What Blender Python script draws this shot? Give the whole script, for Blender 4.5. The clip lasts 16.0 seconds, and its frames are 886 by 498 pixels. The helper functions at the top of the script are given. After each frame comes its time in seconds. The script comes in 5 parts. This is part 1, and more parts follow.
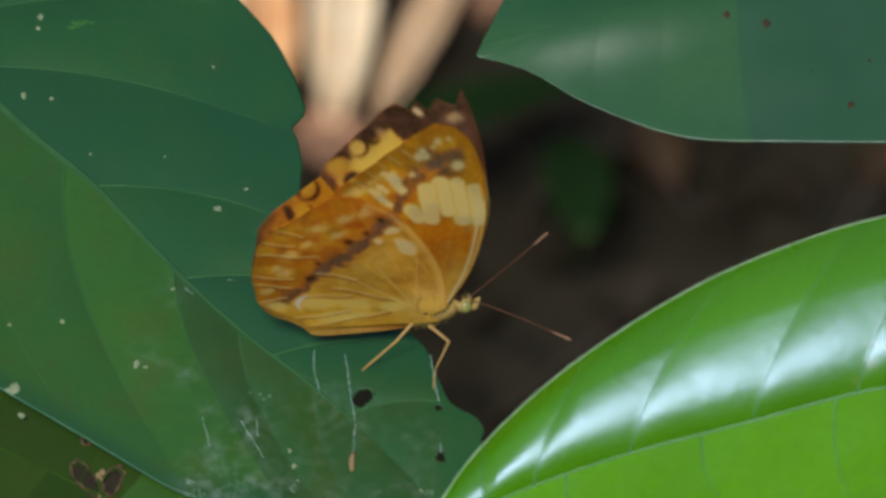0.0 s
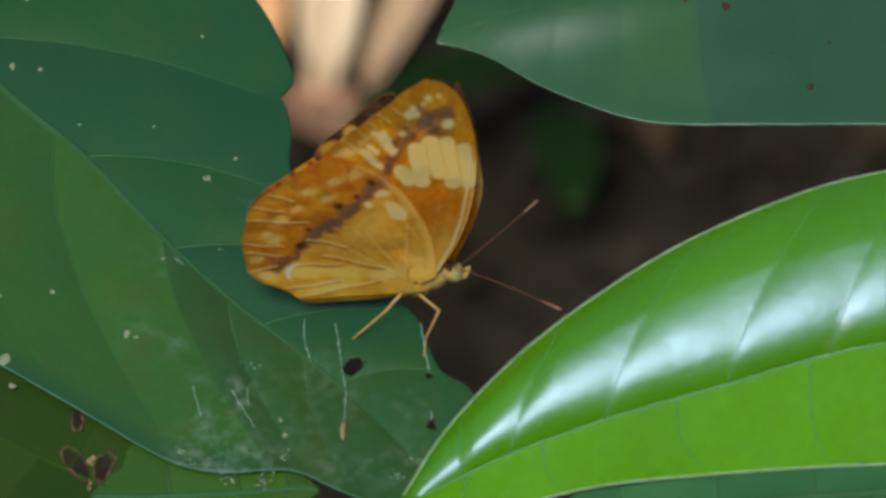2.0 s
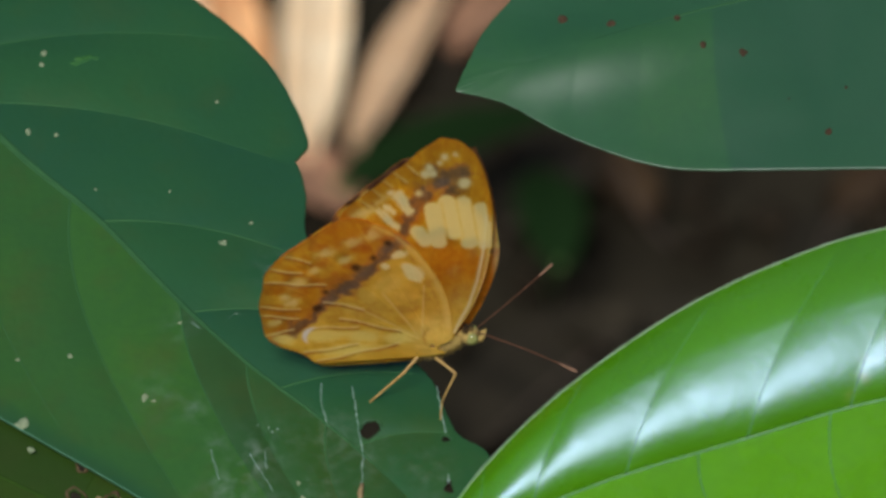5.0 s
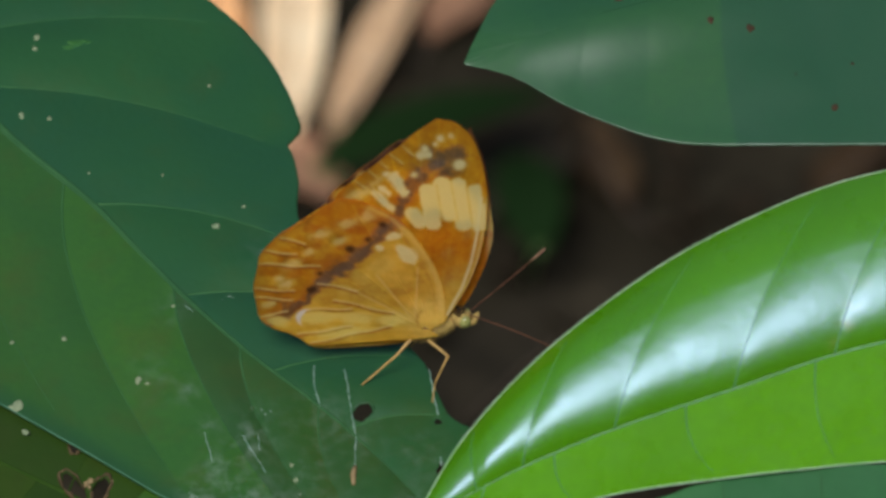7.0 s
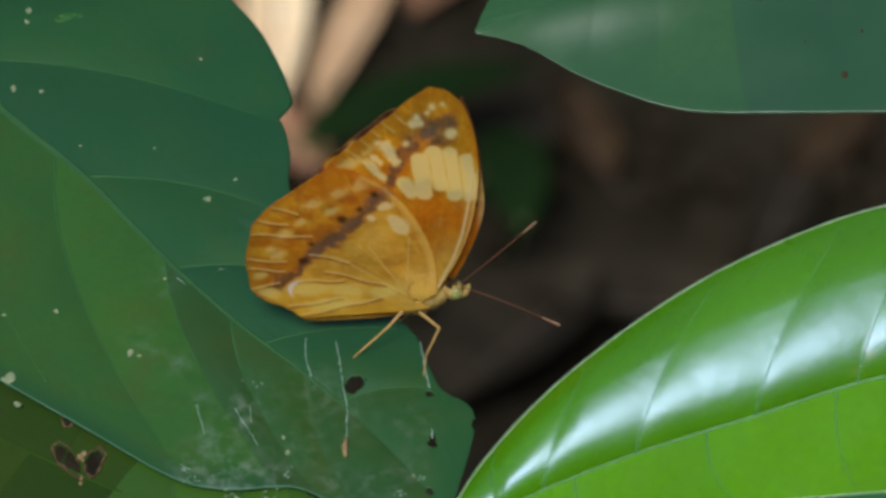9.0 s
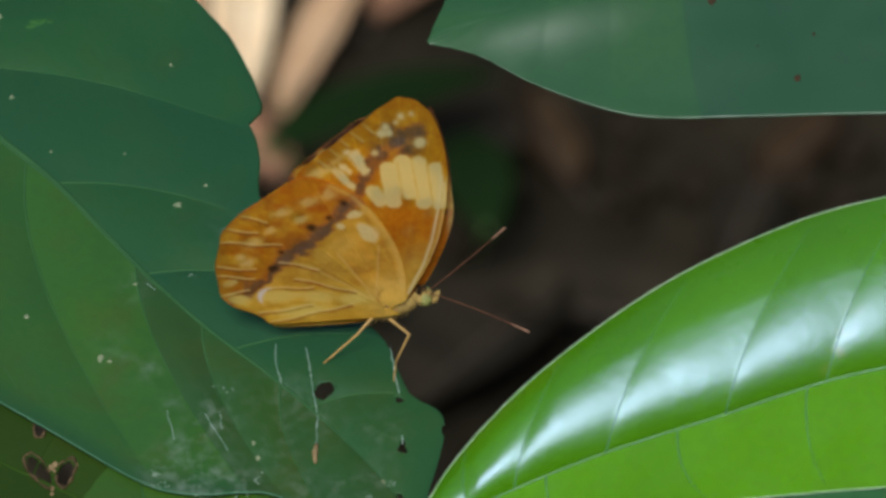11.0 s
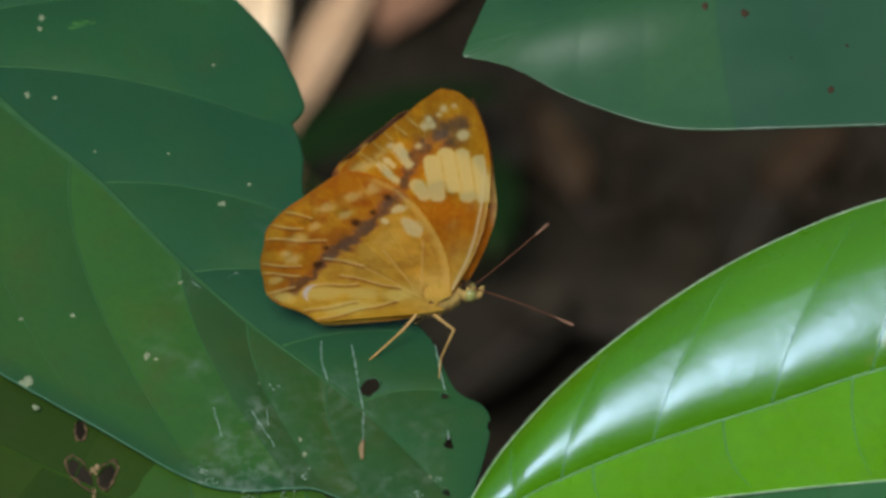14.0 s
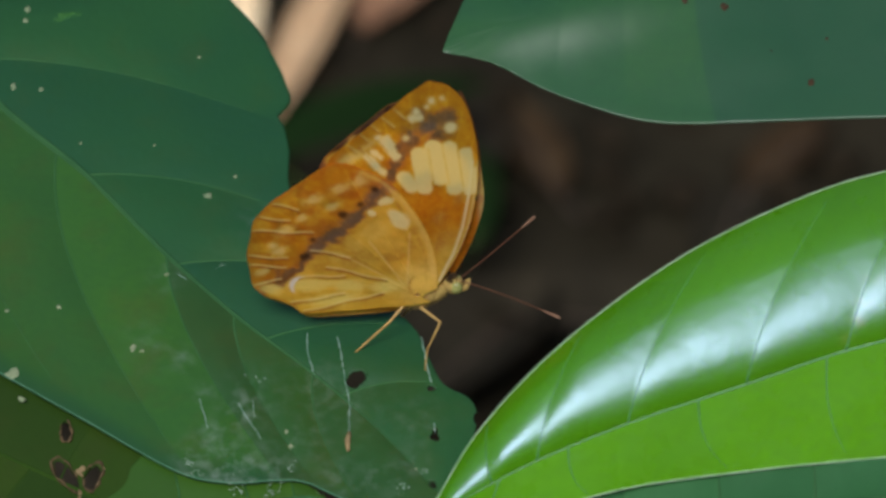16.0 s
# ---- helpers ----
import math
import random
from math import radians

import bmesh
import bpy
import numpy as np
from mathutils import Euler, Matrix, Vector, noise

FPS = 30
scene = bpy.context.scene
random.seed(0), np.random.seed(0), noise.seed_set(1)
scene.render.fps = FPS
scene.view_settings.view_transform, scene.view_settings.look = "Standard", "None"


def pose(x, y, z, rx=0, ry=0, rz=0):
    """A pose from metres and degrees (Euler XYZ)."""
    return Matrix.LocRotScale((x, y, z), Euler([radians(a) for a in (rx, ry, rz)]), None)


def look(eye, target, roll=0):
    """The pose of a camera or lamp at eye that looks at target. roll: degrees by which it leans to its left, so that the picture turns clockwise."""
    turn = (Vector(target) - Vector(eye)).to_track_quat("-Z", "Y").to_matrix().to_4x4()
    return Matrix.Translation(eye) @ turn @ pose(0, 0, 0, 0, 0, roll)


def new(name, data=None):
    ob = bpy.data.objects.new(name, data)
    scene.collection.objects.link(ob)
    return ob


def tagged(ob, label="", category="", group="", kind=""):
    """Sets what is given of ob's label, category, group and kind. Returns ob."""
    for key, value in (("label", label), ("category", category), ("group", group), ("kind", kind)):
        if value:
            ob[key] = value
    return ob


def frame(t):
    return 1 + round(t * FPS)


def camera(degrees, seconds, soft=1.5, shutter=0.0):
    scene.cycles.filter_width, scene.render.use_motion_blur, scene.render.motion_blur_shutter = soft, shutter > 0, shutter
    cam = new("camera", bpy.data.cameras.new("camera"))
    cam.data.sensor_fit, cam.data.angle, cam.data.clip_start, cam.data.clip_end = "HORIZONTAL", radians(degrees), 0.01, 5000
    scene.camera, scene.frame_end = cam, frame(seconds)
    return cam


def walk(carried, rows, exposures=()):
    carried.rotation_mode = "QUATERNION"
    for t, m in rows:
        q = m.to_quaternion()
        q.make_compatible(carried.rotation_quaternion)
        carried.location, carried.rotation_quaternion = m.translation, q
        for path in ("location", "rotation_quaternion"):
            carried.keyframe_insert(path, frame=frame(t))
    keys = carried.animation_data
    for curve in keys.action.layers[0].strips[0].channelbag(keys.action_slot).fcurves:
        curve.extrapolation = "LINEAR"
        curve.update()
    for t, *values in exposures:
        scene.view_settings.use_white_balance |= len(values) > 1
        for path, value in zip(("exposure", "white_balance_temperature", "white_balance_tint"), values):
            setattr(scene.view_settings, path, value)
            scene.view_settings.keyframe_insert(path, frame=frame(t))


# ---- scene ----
cam = camera(7.2355, 16.0, soft=3.2, shutter=0.4)
cam.data.dof.use_dof = True
cam.data.dof.focus_distance = 0.803
cam.data.dof.aperture_fstop = 46.0

PATH = [
    (0, pose(0.0227, -0.6745, 0.9492, 59.856, 0.385, 1.547)),
    (0.5, pose(0.0227, -0.6746, 0.9492, 59.938, 0.495, 1.578)),
    (1, pose(0.0227, -0.6747, 0.9493, 59.808, 0.666, 1.343)),
    (1.5, pose(0.0227, -0.6748, 0.9493, 59.611, 0.833, 1.233)),
    (2, pose(0.0227, -0.6749, 0.9494, 59.596, 0.623, 1.309)),
    (2.5, pose(0.0227, -0.6751, 0.9495, 59.618, 0.847, 1.189)),
    (3, pose(0.0211, -0.6754, 0.9497, 59.757, 0.793, 1.298)),
    (3.5, pose(0.0196, -0.6756, 0.9498, 60.006, 0.493, 1.304)),
    (4, pose(0.0186, -0.6765, 0.9503, 59.938, 0.458, 1.084)),
    (4.2, pose(0.0182, -0.6768, 0.9505, 60.036, 0.508, 1.078)),
    (6.3, pose(0.0149, -0.6815, 0.9532, 60.135, 0.644, 0.857)),
    (6.5, pose(0.0147, -0.6817, 0.9533, 60.001, 0.453, 0.823)),
    (7, pose(0.0142, -0.6822, 0.9536, 59.978, 0.434, 0.771)),
    (7.5, pose(0.0138, -0.6827, 0.9539, 59.829, 0.495, 0.643)),
    (8, pose(0.0135, -0.6832, 0.9542, 59.858, 0.726, 0.677)),
    (8.2, pose(0.0133, -0.6834, 0.9543, 59.781, 0.585, 0.665)),
    (10.3, pose(0.0120, -0.6845, 0.9549, 59.742, 0.175, 0.648)),
    (10.5, pose(0.0119, -0.6846, 0.9550, 59.674, 0.314, 0.577)),
    (11, pose(0.0115, -0.6851, 0.9553, 59.805, 0.058, 0.397)),
    (11.5, pose(0.0111, -0.6858, 0.9555, 59.778, 0.056, 0.312)),
    (12, pose(0.0091, -0.6863, 0.9557, 59.916, 0.051, 0.194)),
    (12.5, pose(0.0074, -0.6879, 0.9557, 60.047, 0.055, 0.182)),
    (13, pose(0.0060, -0.6896, 0.9556, 60.135, -0.061, 0.136)),
    (13.5, pose(0.0042, -0.6905, 0.9540, 60.101, 0.171, 0.115)),
    (14, pose(0.0040, -0.6905, 0.9540, 60.054, 0.151, 0.142)),
    (14.5, pose(0.0034, -0.6905, 0.9540, 60.209, 0.098, 0.087)),
    (15, pose(0.0028, -0.6905, 0.9539, 60.051, 0.051, 0.072)),
    (15.5, pose(0.0028, -0.6906, 0.9539, 59.965, -0.081, 0.069)),
    (16, pose(0.0028, -0.6906, 0.9539, 60.000, 0.000, -0.000)),
]
walk(cam, PATH)

# ---- light: a soft high sun through thin canopy, and open sky ----
world = bpy.data.worlds.new("sky_world")
scene.world = world
world.use_nodes = True
sky = world.node_tree.nodes.new("ShaderNodeTexSky")
sky.sky_type = 'NISHITA'
sky.sun_disc = False
SUN_WAY = Vector((-0.15, -0.75, 0.645)).normalized()
sky.sun_elevation = math.asin(SUN_WAY.z)
sky.sun_rotation = math.atan2(SUN_WAY.x, SUN_WAY.y)
world.node_tree.links.new(sky.outputs[0], world.node_tree.nodes["Background"].inputs[0])
world.node_tree.nodes["Background"].inputs[1].default_value = 0.108
sun_data = bpy.data.lights.new("sun", 'SUN')
sun_data.energy = 3.15
sun_data.angle = radians(24)
sun_data.color = (0.98, 0.99, 1.0)
sun = new("sun", sun_data)
sun.matrix_world = look(SUN_WAY * 5, (0, 0, 0))
scene.view_settings.exposure = 0.68


# ---- materials ----
def nodes_of(name):
    m = bpy.data.materials.new(name)
    m.use_nodes = True
    nt = m.node_tree
    return m, nt, nt.nodes["Principled BSDF"], nt.nodes["Material Output"]


def put(nt, kind, **values):
    n = nt.nodes.new(kind)
    for k, v in values.items():
        n.inputs[k.replace("_", " ")].default_value = v
    return n


def ramp(nt, fac, stops):
    n = nt.nodes.new("ShaderNodeValToRGB")
    el = n.color_ramp.elements
    while len(el) < len(stops):
        el.new(0.5)
    for e, (p, c) in zip(el, stops):
        e.position, e.color = p, (*c, 1)
    nt.links.new(fac, n.inputs[0])
    return n.outputs[0]


def blend(nt, fac, a, b):
    n = nt.nodes.new("ShaderNodeMix")
    n.data_type = 'RGBA'
    for sock, v in ((n.inputs[0], fac), (n.inputs[6], a), (n.inputs[7], b)):
        if isinstance(v, (int, float)):
            sock.default_value = v
        elif isinstance(v, tuple):
            sock.default_value = (*v, 1)
        else:
            nt.links.new(v, sock)
    return n.outputs[2]


def noise_fac(nt, coord, scale, detail=4.0, rough=0.55):
    n = put(nt, "ShaderNodeTexNoise", Scale=scale, Detail=detail, Roughness=rough)
    nt.links.new(coord, n.inputs["Vector"])
    return n.outputs["Fac"]


def leaf_material(name, dark, mid, light, glow, through_share, rough, stain=0.0, stain_colour=(0.3, 0.32, 0.27), spec=0.5, crumple=0.15, gloss_tint=(1.0, 1.0, 1.0), rust=None, swell=210.0):
    """Leaf blade: mottled green, waxy gloss, light shining through."""
    m, nt, bsdf, out = nodes_of(name)
    tc = nt.nodes.new("ShaderNodeTexCoord")
    co = tc.outputs["Object"]
    big = noise_fac(nt, co, 60.0, 4.0)
    fine = noise_fac(nt, co, 900.0, 5.0)
    # tone picks the blade colour per panel, painted sheen and shade included
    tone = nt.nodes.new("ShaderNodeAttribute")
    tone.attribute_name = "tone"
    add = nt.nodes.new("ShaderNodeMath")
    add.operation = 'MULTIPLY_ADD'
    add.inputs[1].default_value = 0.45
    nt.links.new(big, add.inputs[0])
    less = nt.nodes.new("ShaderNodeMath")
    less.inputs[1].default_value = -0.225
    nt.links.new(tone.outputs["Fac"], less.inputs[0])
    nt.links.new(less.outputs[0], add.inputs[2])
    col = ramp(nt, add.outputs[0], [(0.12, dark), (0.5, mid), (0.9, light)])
    col = blend(nt, ramp(nt, fine, [(0.35, (0, 0, 0)), (0.75, (0.35, 0.35, 0.35))]), col, tuple(c * 0.72 for c in mid))
    if rust:
        aged = nt.nodes.new("ShaderNodeAttribute")
        aged.attribute_name = "warm"
        mottled = nt.nodes.new("ShaderNodeMath")
        mottled.operation = 'MULTIPLY'
        nt.links.new(ramp(nt, noise_fac(nt, co, 75.0, 5.0, 0.6), [(0.30, (0.45, 0.45, 0.45)), (0.65, (1, 1, 1))]), mottled.inputs[0])
        nt.links.new(aged.outputs["Fac"], mottled.inputs[1])
        col = blend(nt, mottled.outputs[0], col, tuple(c * k for c, k in zip(rust, (0.52, 0.74, 0.62))))
        patch = ramp(nt, noise_fac(nt, co, 130.0, 6.0, 0.6), [(0.50, (0, 0, 0)), (0.68, (0.62, 0.62, 0.62))])
        warm = nt.nodes.new("ShaderNodeMath")
        warm.operation = 'MULTIPLY'
        nt.links.new(patch, warm.inputs[0])
        nt.links.new(tone.outputs["Fac"], warm.inputs[1])
        col = blend(nt, warm.outputs[0], col, rust)
    if stain:
        where = nt.nodes.new("ShaderNodeAttribute")
        where.attribute_name = "dust"
        spread = ramp(nt, noise_fac(nt, co, 620.0, 8.0, 0.7), [(0.45, (0, 0, 0)), (0.68, (1, 1, 1))])
        much = nt.nodes.new("ShaderNodeMath")
        much.operation = 'MULTIPLY'
        nt.links.new(spread, much.inputs[0])
        nt.links.new(where.outputs["Fac"], much.inputs[1])
        much2 = nt.nodes.new("ShaderNodeMath")
        much2.operation = 'MULTIPLY'
        much2.inputs[1].default_value = stain
        nt.links.new(much.outputs[0], much2.inputs[0])
        col = blend(nt, much2.outputs[0], col, stain_colour)
    nt.links.new(col, bsdf.inputs["Base Color"])
    bsdf.inputs["Specular IOR Level"].default_value = spec
    bsdf.inputs["Specular Tint"].default_value = (*gloss_tint, 1)
    r = nt.nodes.new("ShaderNodeMapRange")
    r.inputs[3].default_value, r.inputs[4].default_value = rough - 0.06, rough + 0.1
    nt.links.new(noise_fac(nt, co, 220.0, 5.0), r.inputs[0])
    nt.links.new(r.outputs[0], bsdf.inputs["Roughness"])
    cell = put(nt, "ShaderNodeTexVoronoi", Scale=520.0)
    cell.feature = 'DISTANCE_TO_EDGE'
    nt.links.new(co, cell.inputs["Vector"])
    b1 = put(nt, "ShaderNodeBump", Strength=crumple * (0.6 if swell > 100 else 0.08), Distance=0.0004)
    nt.links.new(cell.outputs["Distance"], b1.inputs["Height"])
    b2 = put(nt, "ShaderNodeBump", Strength=crumple, Distance=0.21 / swell)
    nt.links.new(noise_fac(nt, co, swell, 4.0 if swell > 100 else 1.5), b2.inputs["Height"])
    nt.links.new(b1.outputs[0], b2.inputs["Normal"])
    nt.links.new(b2.outputs[0], bsdf.inputs["Normal"])
    tr = nt.nodes.new("ShaderNodeBsdfTranslucent")
    tr.inputs[0].default_value = (*glow, 1)
    mix = nt.nodes.new("ShaderNodeMixShader")
    mix.inputs[0].default_value = through_share
    nt.links.new(bsdf.outputs[0], mix.inputs[1])
    nt.links.new(tr.outputs[0], mix.inputs[2])
    nt.links.new(mix.outputs[0], out.inputs[0])
    return m


def plain_material(name, a, b, scale, rough, bump=0.3, bump_dist=0.0005, spec=0.4):
    m, nt, bsdf, out = nodes_of(name)
    co = nt.nodes.new("ShaderNodeTexCoord").outputs["Object"]
    f = noise_fac(nt, co, scale, 6.0, 0.65)
    nt.links.new(ramp(nt, f, [(0.3, a), (0.7, b)]), bsdf.inputs["Base Color"])
    bsdf.inputs["Roughness"].default_value = rough
    bsdf.inputs["Specular IOR Level"].default_value = spec
    bp = put(nt, "ShaderNodeBump", Strength=bump, Distance=bump_dist)
    nt.links.new(noise_fac(nt, co, scale * 3, 5.0), bp.inputs["Height"])
    nt.links.new(bp.outputs[0], bsdf.inputs["Normal"])
    return m


def wing_material(name, glow_share, boost, most):
    """Wing scales: the pattern is a colour attribute; silky, lets light shine through."""
    m, nt, bsdf, out = nodes_of(name)
    at = nt.nodes.new("ShaderNodeAttribute")
    at.attribute_name = "pattern"
    co = nt.nodes.new("ShaderNodeTexCoord").outputs["Object"]
    grain = noise_fac(nt, co, 2600.0, 4.0, 0.7)
    col = blend(nt, ramp(nt, grain, [(0.3, (0, 0, 0)), (0.8, (0.18, 0.18, 0.18))]), at.outputs["Color"], (0.16, 0.09, 0.03))
    nt.links.new(col, bsdf.inputs["Base Color"])
    bsdf.inputs["Roughness"].default_value = 0.65
    bsdf.inputs["Specular IOR Level"].default_value = 0.12
    bp = put(nt, "ShaderNodeBump", Strength=0.25, Distance=0.0002)
    nt.links.new(noise_fac(nt, co, 1500.0, 4.0), bp.inputs["Height"])
    nt.links.new(bp.outputs[0], bsdf.inputs["Normal"])
    more = nt.nodes.new("ShaderNodeVectorMath")
    more.operation = 'MULTIPLY'
    more.inputs[1].default_value = boost
    nt.links.new(col, more.inputs[0])
    gm = nt.nodes.new("ShaderNodeVectorMath")
    gm.operation = 'MINIMUM'
    gm.inputs[1].default_value = most
    nt.links.new(more.outputs[0], gm.inputs[0])
    tr = nt.nodes.new("ShaderNodeBsdfTranslucent")
    nt.links.new(gm.outputs[0], tr.inputs[0])
    mix = nt.nodes.new("ShaderNodeMixShader")
    mix.inputs[0].default_value = glow_share
    nt.links.new(bsdf.outputs[0], mix.inputs[1])
    nt.links.new(tr.outputs[0], mix.inputs[2])
    nt.links.new(mix.outputs[0], out.inputs[0])
    return m


M_OLD_LEAF = leaf_material("mature_leaf", (0.012, 0.064, 0.026), (0.021, 0.089, 0.021), (0.042, 0.127, 0.011), (0.03, 0.16, 0.012), 0.22, 0.42, 0.42, (0.27, 0.33, 0.28), spec=0.36, crumple=0.2, rust=(0.052, 0.072, 0.013))
M_TOP_LEAF = leaf_material("upper_leaf", (0.012, 0.060, 0.024), (0.016, 0.076, 0.025), (0.030, 0.108, 0.017), (0.04, 0.15, 0.02), 0.22, 0.40, spec=0.6, crumple=0.22, swell=60.0)
# the young leaf's gloss is tinted blue in place of reflected skylight
M_YOUNG_LEAF = leaf_material("young_leaf", (0.060, 0.195, 0.003), (0.092, 0.285, 0.004), (0.130, 0.380, 0.005), (0.33, 0.73, 0.010), 0.42, 0.265, 0.55, (0.60, 0.42, 0.16), spec=0.9, crumple=0.07, gloss_tint=(0.54, 0.68, 1.0))
# shade beneath the broad leaf is put into this darker base colour
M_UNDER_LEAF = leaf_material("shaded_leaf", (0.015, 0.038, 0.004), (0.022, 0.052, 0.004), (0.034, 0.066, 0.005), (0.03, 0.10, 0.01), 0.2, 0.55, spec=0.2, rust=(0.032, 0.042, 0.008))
M_BACK_LEAF = leaf_material("sheltered_leaf", (0.020, 0.090, 0.030), (0.028, 0.120, 0.040), (0.036, 0.14, 0.045), (0.05, 0.22, 0.03), 0.25, 0.6, spec=0.12)
M_LOW_LEAF = leaf_material("lower_green_leaf", (0.026, 0.080, 0.006), (0.036, 0.105, 0.007), (0.05, 0.13, 0.008), (0.05, 0.16, 0.01), 0.25, 0.5)
M_OLD_VEIN = plain_material("mature_midrib", (0.015, 0.062, 0.020), (0.026, 0.086, 0.026), 150.0, 0.7, spec=0.15)
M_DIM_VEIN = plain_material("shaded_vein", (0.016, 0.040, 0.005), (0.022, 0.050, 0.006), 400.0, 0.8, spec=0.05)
M_SIDE_VEIN = plain_material("mature_side_vein", (0.020, 0.080, 0.022), (0.038, 0.112, 0.036), 120.0, 0.7, spec=0.15)
M_YOUNG_VEIN = plain_material("young_vein", (0.045, 0.175, 0.050), (0.075, 0.23, 0.080), 400.0, 0.35)
M_RIM = plain_material("pale_leaf_rim", (0.20, 0.38, 0.16), (0.40, 0.52, 0.34), 500.0, 0.5)
M_OLD_RIM = plain_material("mature_leaf_rim", (0.036, 0.120, 0.058), (0.070, 0.175, 0.098), 300.0, 0.7, spec=0.2)
M_STEM = plain_material("green_stem", (0.05, 0.10, 0.02), (0.10, 0.16, 0.04), 90.0, 0.5)
M_SPECK = plain_material("pale_speck", (0.10, 0.15, 0.075), (0.26, 0.28, 0.165), 1600.0, 0.85, spec=0.1)
M_YELLOWED = plain_material("yellowed_patch", (0.017, 0.080, 0.020), (0.032, 0.110, 0.016), 700.0, 0.5, spec=0.3)
M_SCRATCH = plain_material("silvery_scratch", (0.06, 0.15, 0.09), (0.28, 0.37, 0.31), 1200.0, 0.55)
M_SCAR = plain_material("brown_scar", (0.030, 0.021, 0.010), (0.11, 0.074, 0.036), 500.0, 0.85, spec=0.1)
M_SPOT = plain_material("withered_spot", (0.022, 0.014, 0.008), (0.060, 0.036, 0.020), 900.0, 0.9, spec=0.08)
M_CRUST = plain_material("whitish_crust", (0.07, 0.14, 0.085), (0.25, 0.31, 0.24), 900.0, 0.85, spec=0.15)
M_GALL = plain_material("tan_scar", (0.13, 0.085, 0.035), (0.25, 0.175, 0.08), 900.0, 0.8)
M_WING = wing_material("wing_upper_scales", 0.64, (3.6, 2.8, 2.0), (0.98, 0.82, 0.44))
M_WING_UNDER = wing_material("wing_under_scales", 0.59, (3.1, 2.4, 1.5), (0.99, 0.83, 0.40))
M_BODY = plain_material("tan_body_fur", (0.19, 0.122, 0.030), (0.38, 0.26, 0.072), 1100.0, 0.85, 0.4, 0.0003)
M_BACK = plain_material("olive_brown_fur", (0.085, 0.060, 0.012), (0.20, 0.135, 0.030), 900.0, 0.85, 0.4, 0.0003)
M_CREST = plain_material("dark_crest_hair", (0.020, 0.012, 0.006), (0.050, 0.030, 0.014), 1500.0, 0.9, spec=0.1)
M_LEG = plain_material("straw_leg", (0.28, 0.165, 0.045), (0.44, 0.28, 0.09), 900.0, 0.55)
M_EYE = plain_material("pale_green_eye", (0.13, 0.13, 0.035), (0.27, 0.27, 0.09), 1200.0, 0.2, 0.1)
M_ANTENNA = plain_material("brown_antenna", (0.045, 0.018, 0.010), (0.12, 0.052, 0.028), 1500.0, 0.8, spec=0.1)
M_CLUB = plain_material("pale_antenna_tip", (0.14, 0.075, 0.045), (0.24, 0.135, 0.085), 1500.0, 0.8, spec=0.1)
# soil, crumbs and brown litter: the floor's shade is put into the base colours
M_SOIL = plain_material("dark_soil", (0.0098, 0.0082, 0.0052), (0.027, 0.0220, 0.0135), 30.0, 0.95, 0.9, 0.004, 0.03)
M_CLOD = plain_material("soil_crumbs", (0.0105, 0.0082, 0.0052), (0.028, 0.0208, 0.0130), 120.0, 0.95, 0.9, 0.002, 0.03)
# pale litter: beige leaves whose base colour is raised for a sun patch
M_DRY_PALE = plain_material("sunlit_dry_leaf", (0.76, 0.49, 0.25), (0.94, 0.76, 0.49), 45.0, 0.75, 0.6, 0.001)
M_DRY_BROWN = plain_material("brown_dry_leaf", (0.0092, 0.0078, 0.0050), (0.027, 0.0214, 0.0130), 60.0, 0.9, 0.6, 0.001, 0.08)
M_DRY_TAN = plain_material("tan_dry_leaf", (0.52, 0.31, 0.155), (0.72, 0.48, 0.27), 50.0, 0.8, 0.6, 0.001)
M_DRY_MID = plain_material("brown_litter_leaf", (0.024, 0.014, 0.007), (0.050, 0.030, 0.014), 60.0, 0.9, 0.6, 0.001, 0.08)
M_DRY_DULL = plain_material("dull_russet_leaf", (0.20, 0.095, 0.048), (0.33, 0.17, 0.090), 50.0, 0.8, 0.6, 0.001)
M_DRY_RED = plain_material("russet_dry_leaf", (0.60, 0.25, 0.085), (0.84, 0.46, 0.20), 50.0, 0.8, 0.6, 0.001)
M_DRY_RIB = plain_material("dry_leaf_rib", (0.03, 0.02, 0.012), (0.07, 0.045, 0.03), 200.0, 0.8)
M_SEEDLING = leaf_material("seedling_leaf", (0.009, 0.026, 0.005), (0.012, 0.034, 0.006), (0.015, 0.042, 0.007), (0.03, 0.08, 0.01), 0.3, 0.7, spec=0.1)

# ---- the plant's frame: x to one side, y up the slope, z out of it; millimetres ----
MM = 0.001
SLOPE = Matrix.Translation((0, 0, 0.55)) @ Matrix.Rotation(radians(60), 4, 'X')


def part(name, bm, material, parent, label=""):
    me = bpy.data.meshes.new(name)
    bm.to_mesh(me)
    bm.free()
    for p in me.polygons:
        p.use_smooth = True
    me.materials.append(material)
    ob = new(name, me)
    if parent is not None:
        ob.parent = parent
    return tagged(ob, label)


def sheet_part(name, verts, faces, material, parent, label=""):
    me = bpy.data.meshes.new(name)
    me.from_pydata([tuple(v) for v in verts], [], faces)
    me.polygons.foreach_set("use_smooth", [True] * len(me.polygons))
    me.materials.append(material)
    ob = new(name, me)
    if parent is not None:
        ob.parent = parent
    return tagged(ob, label)


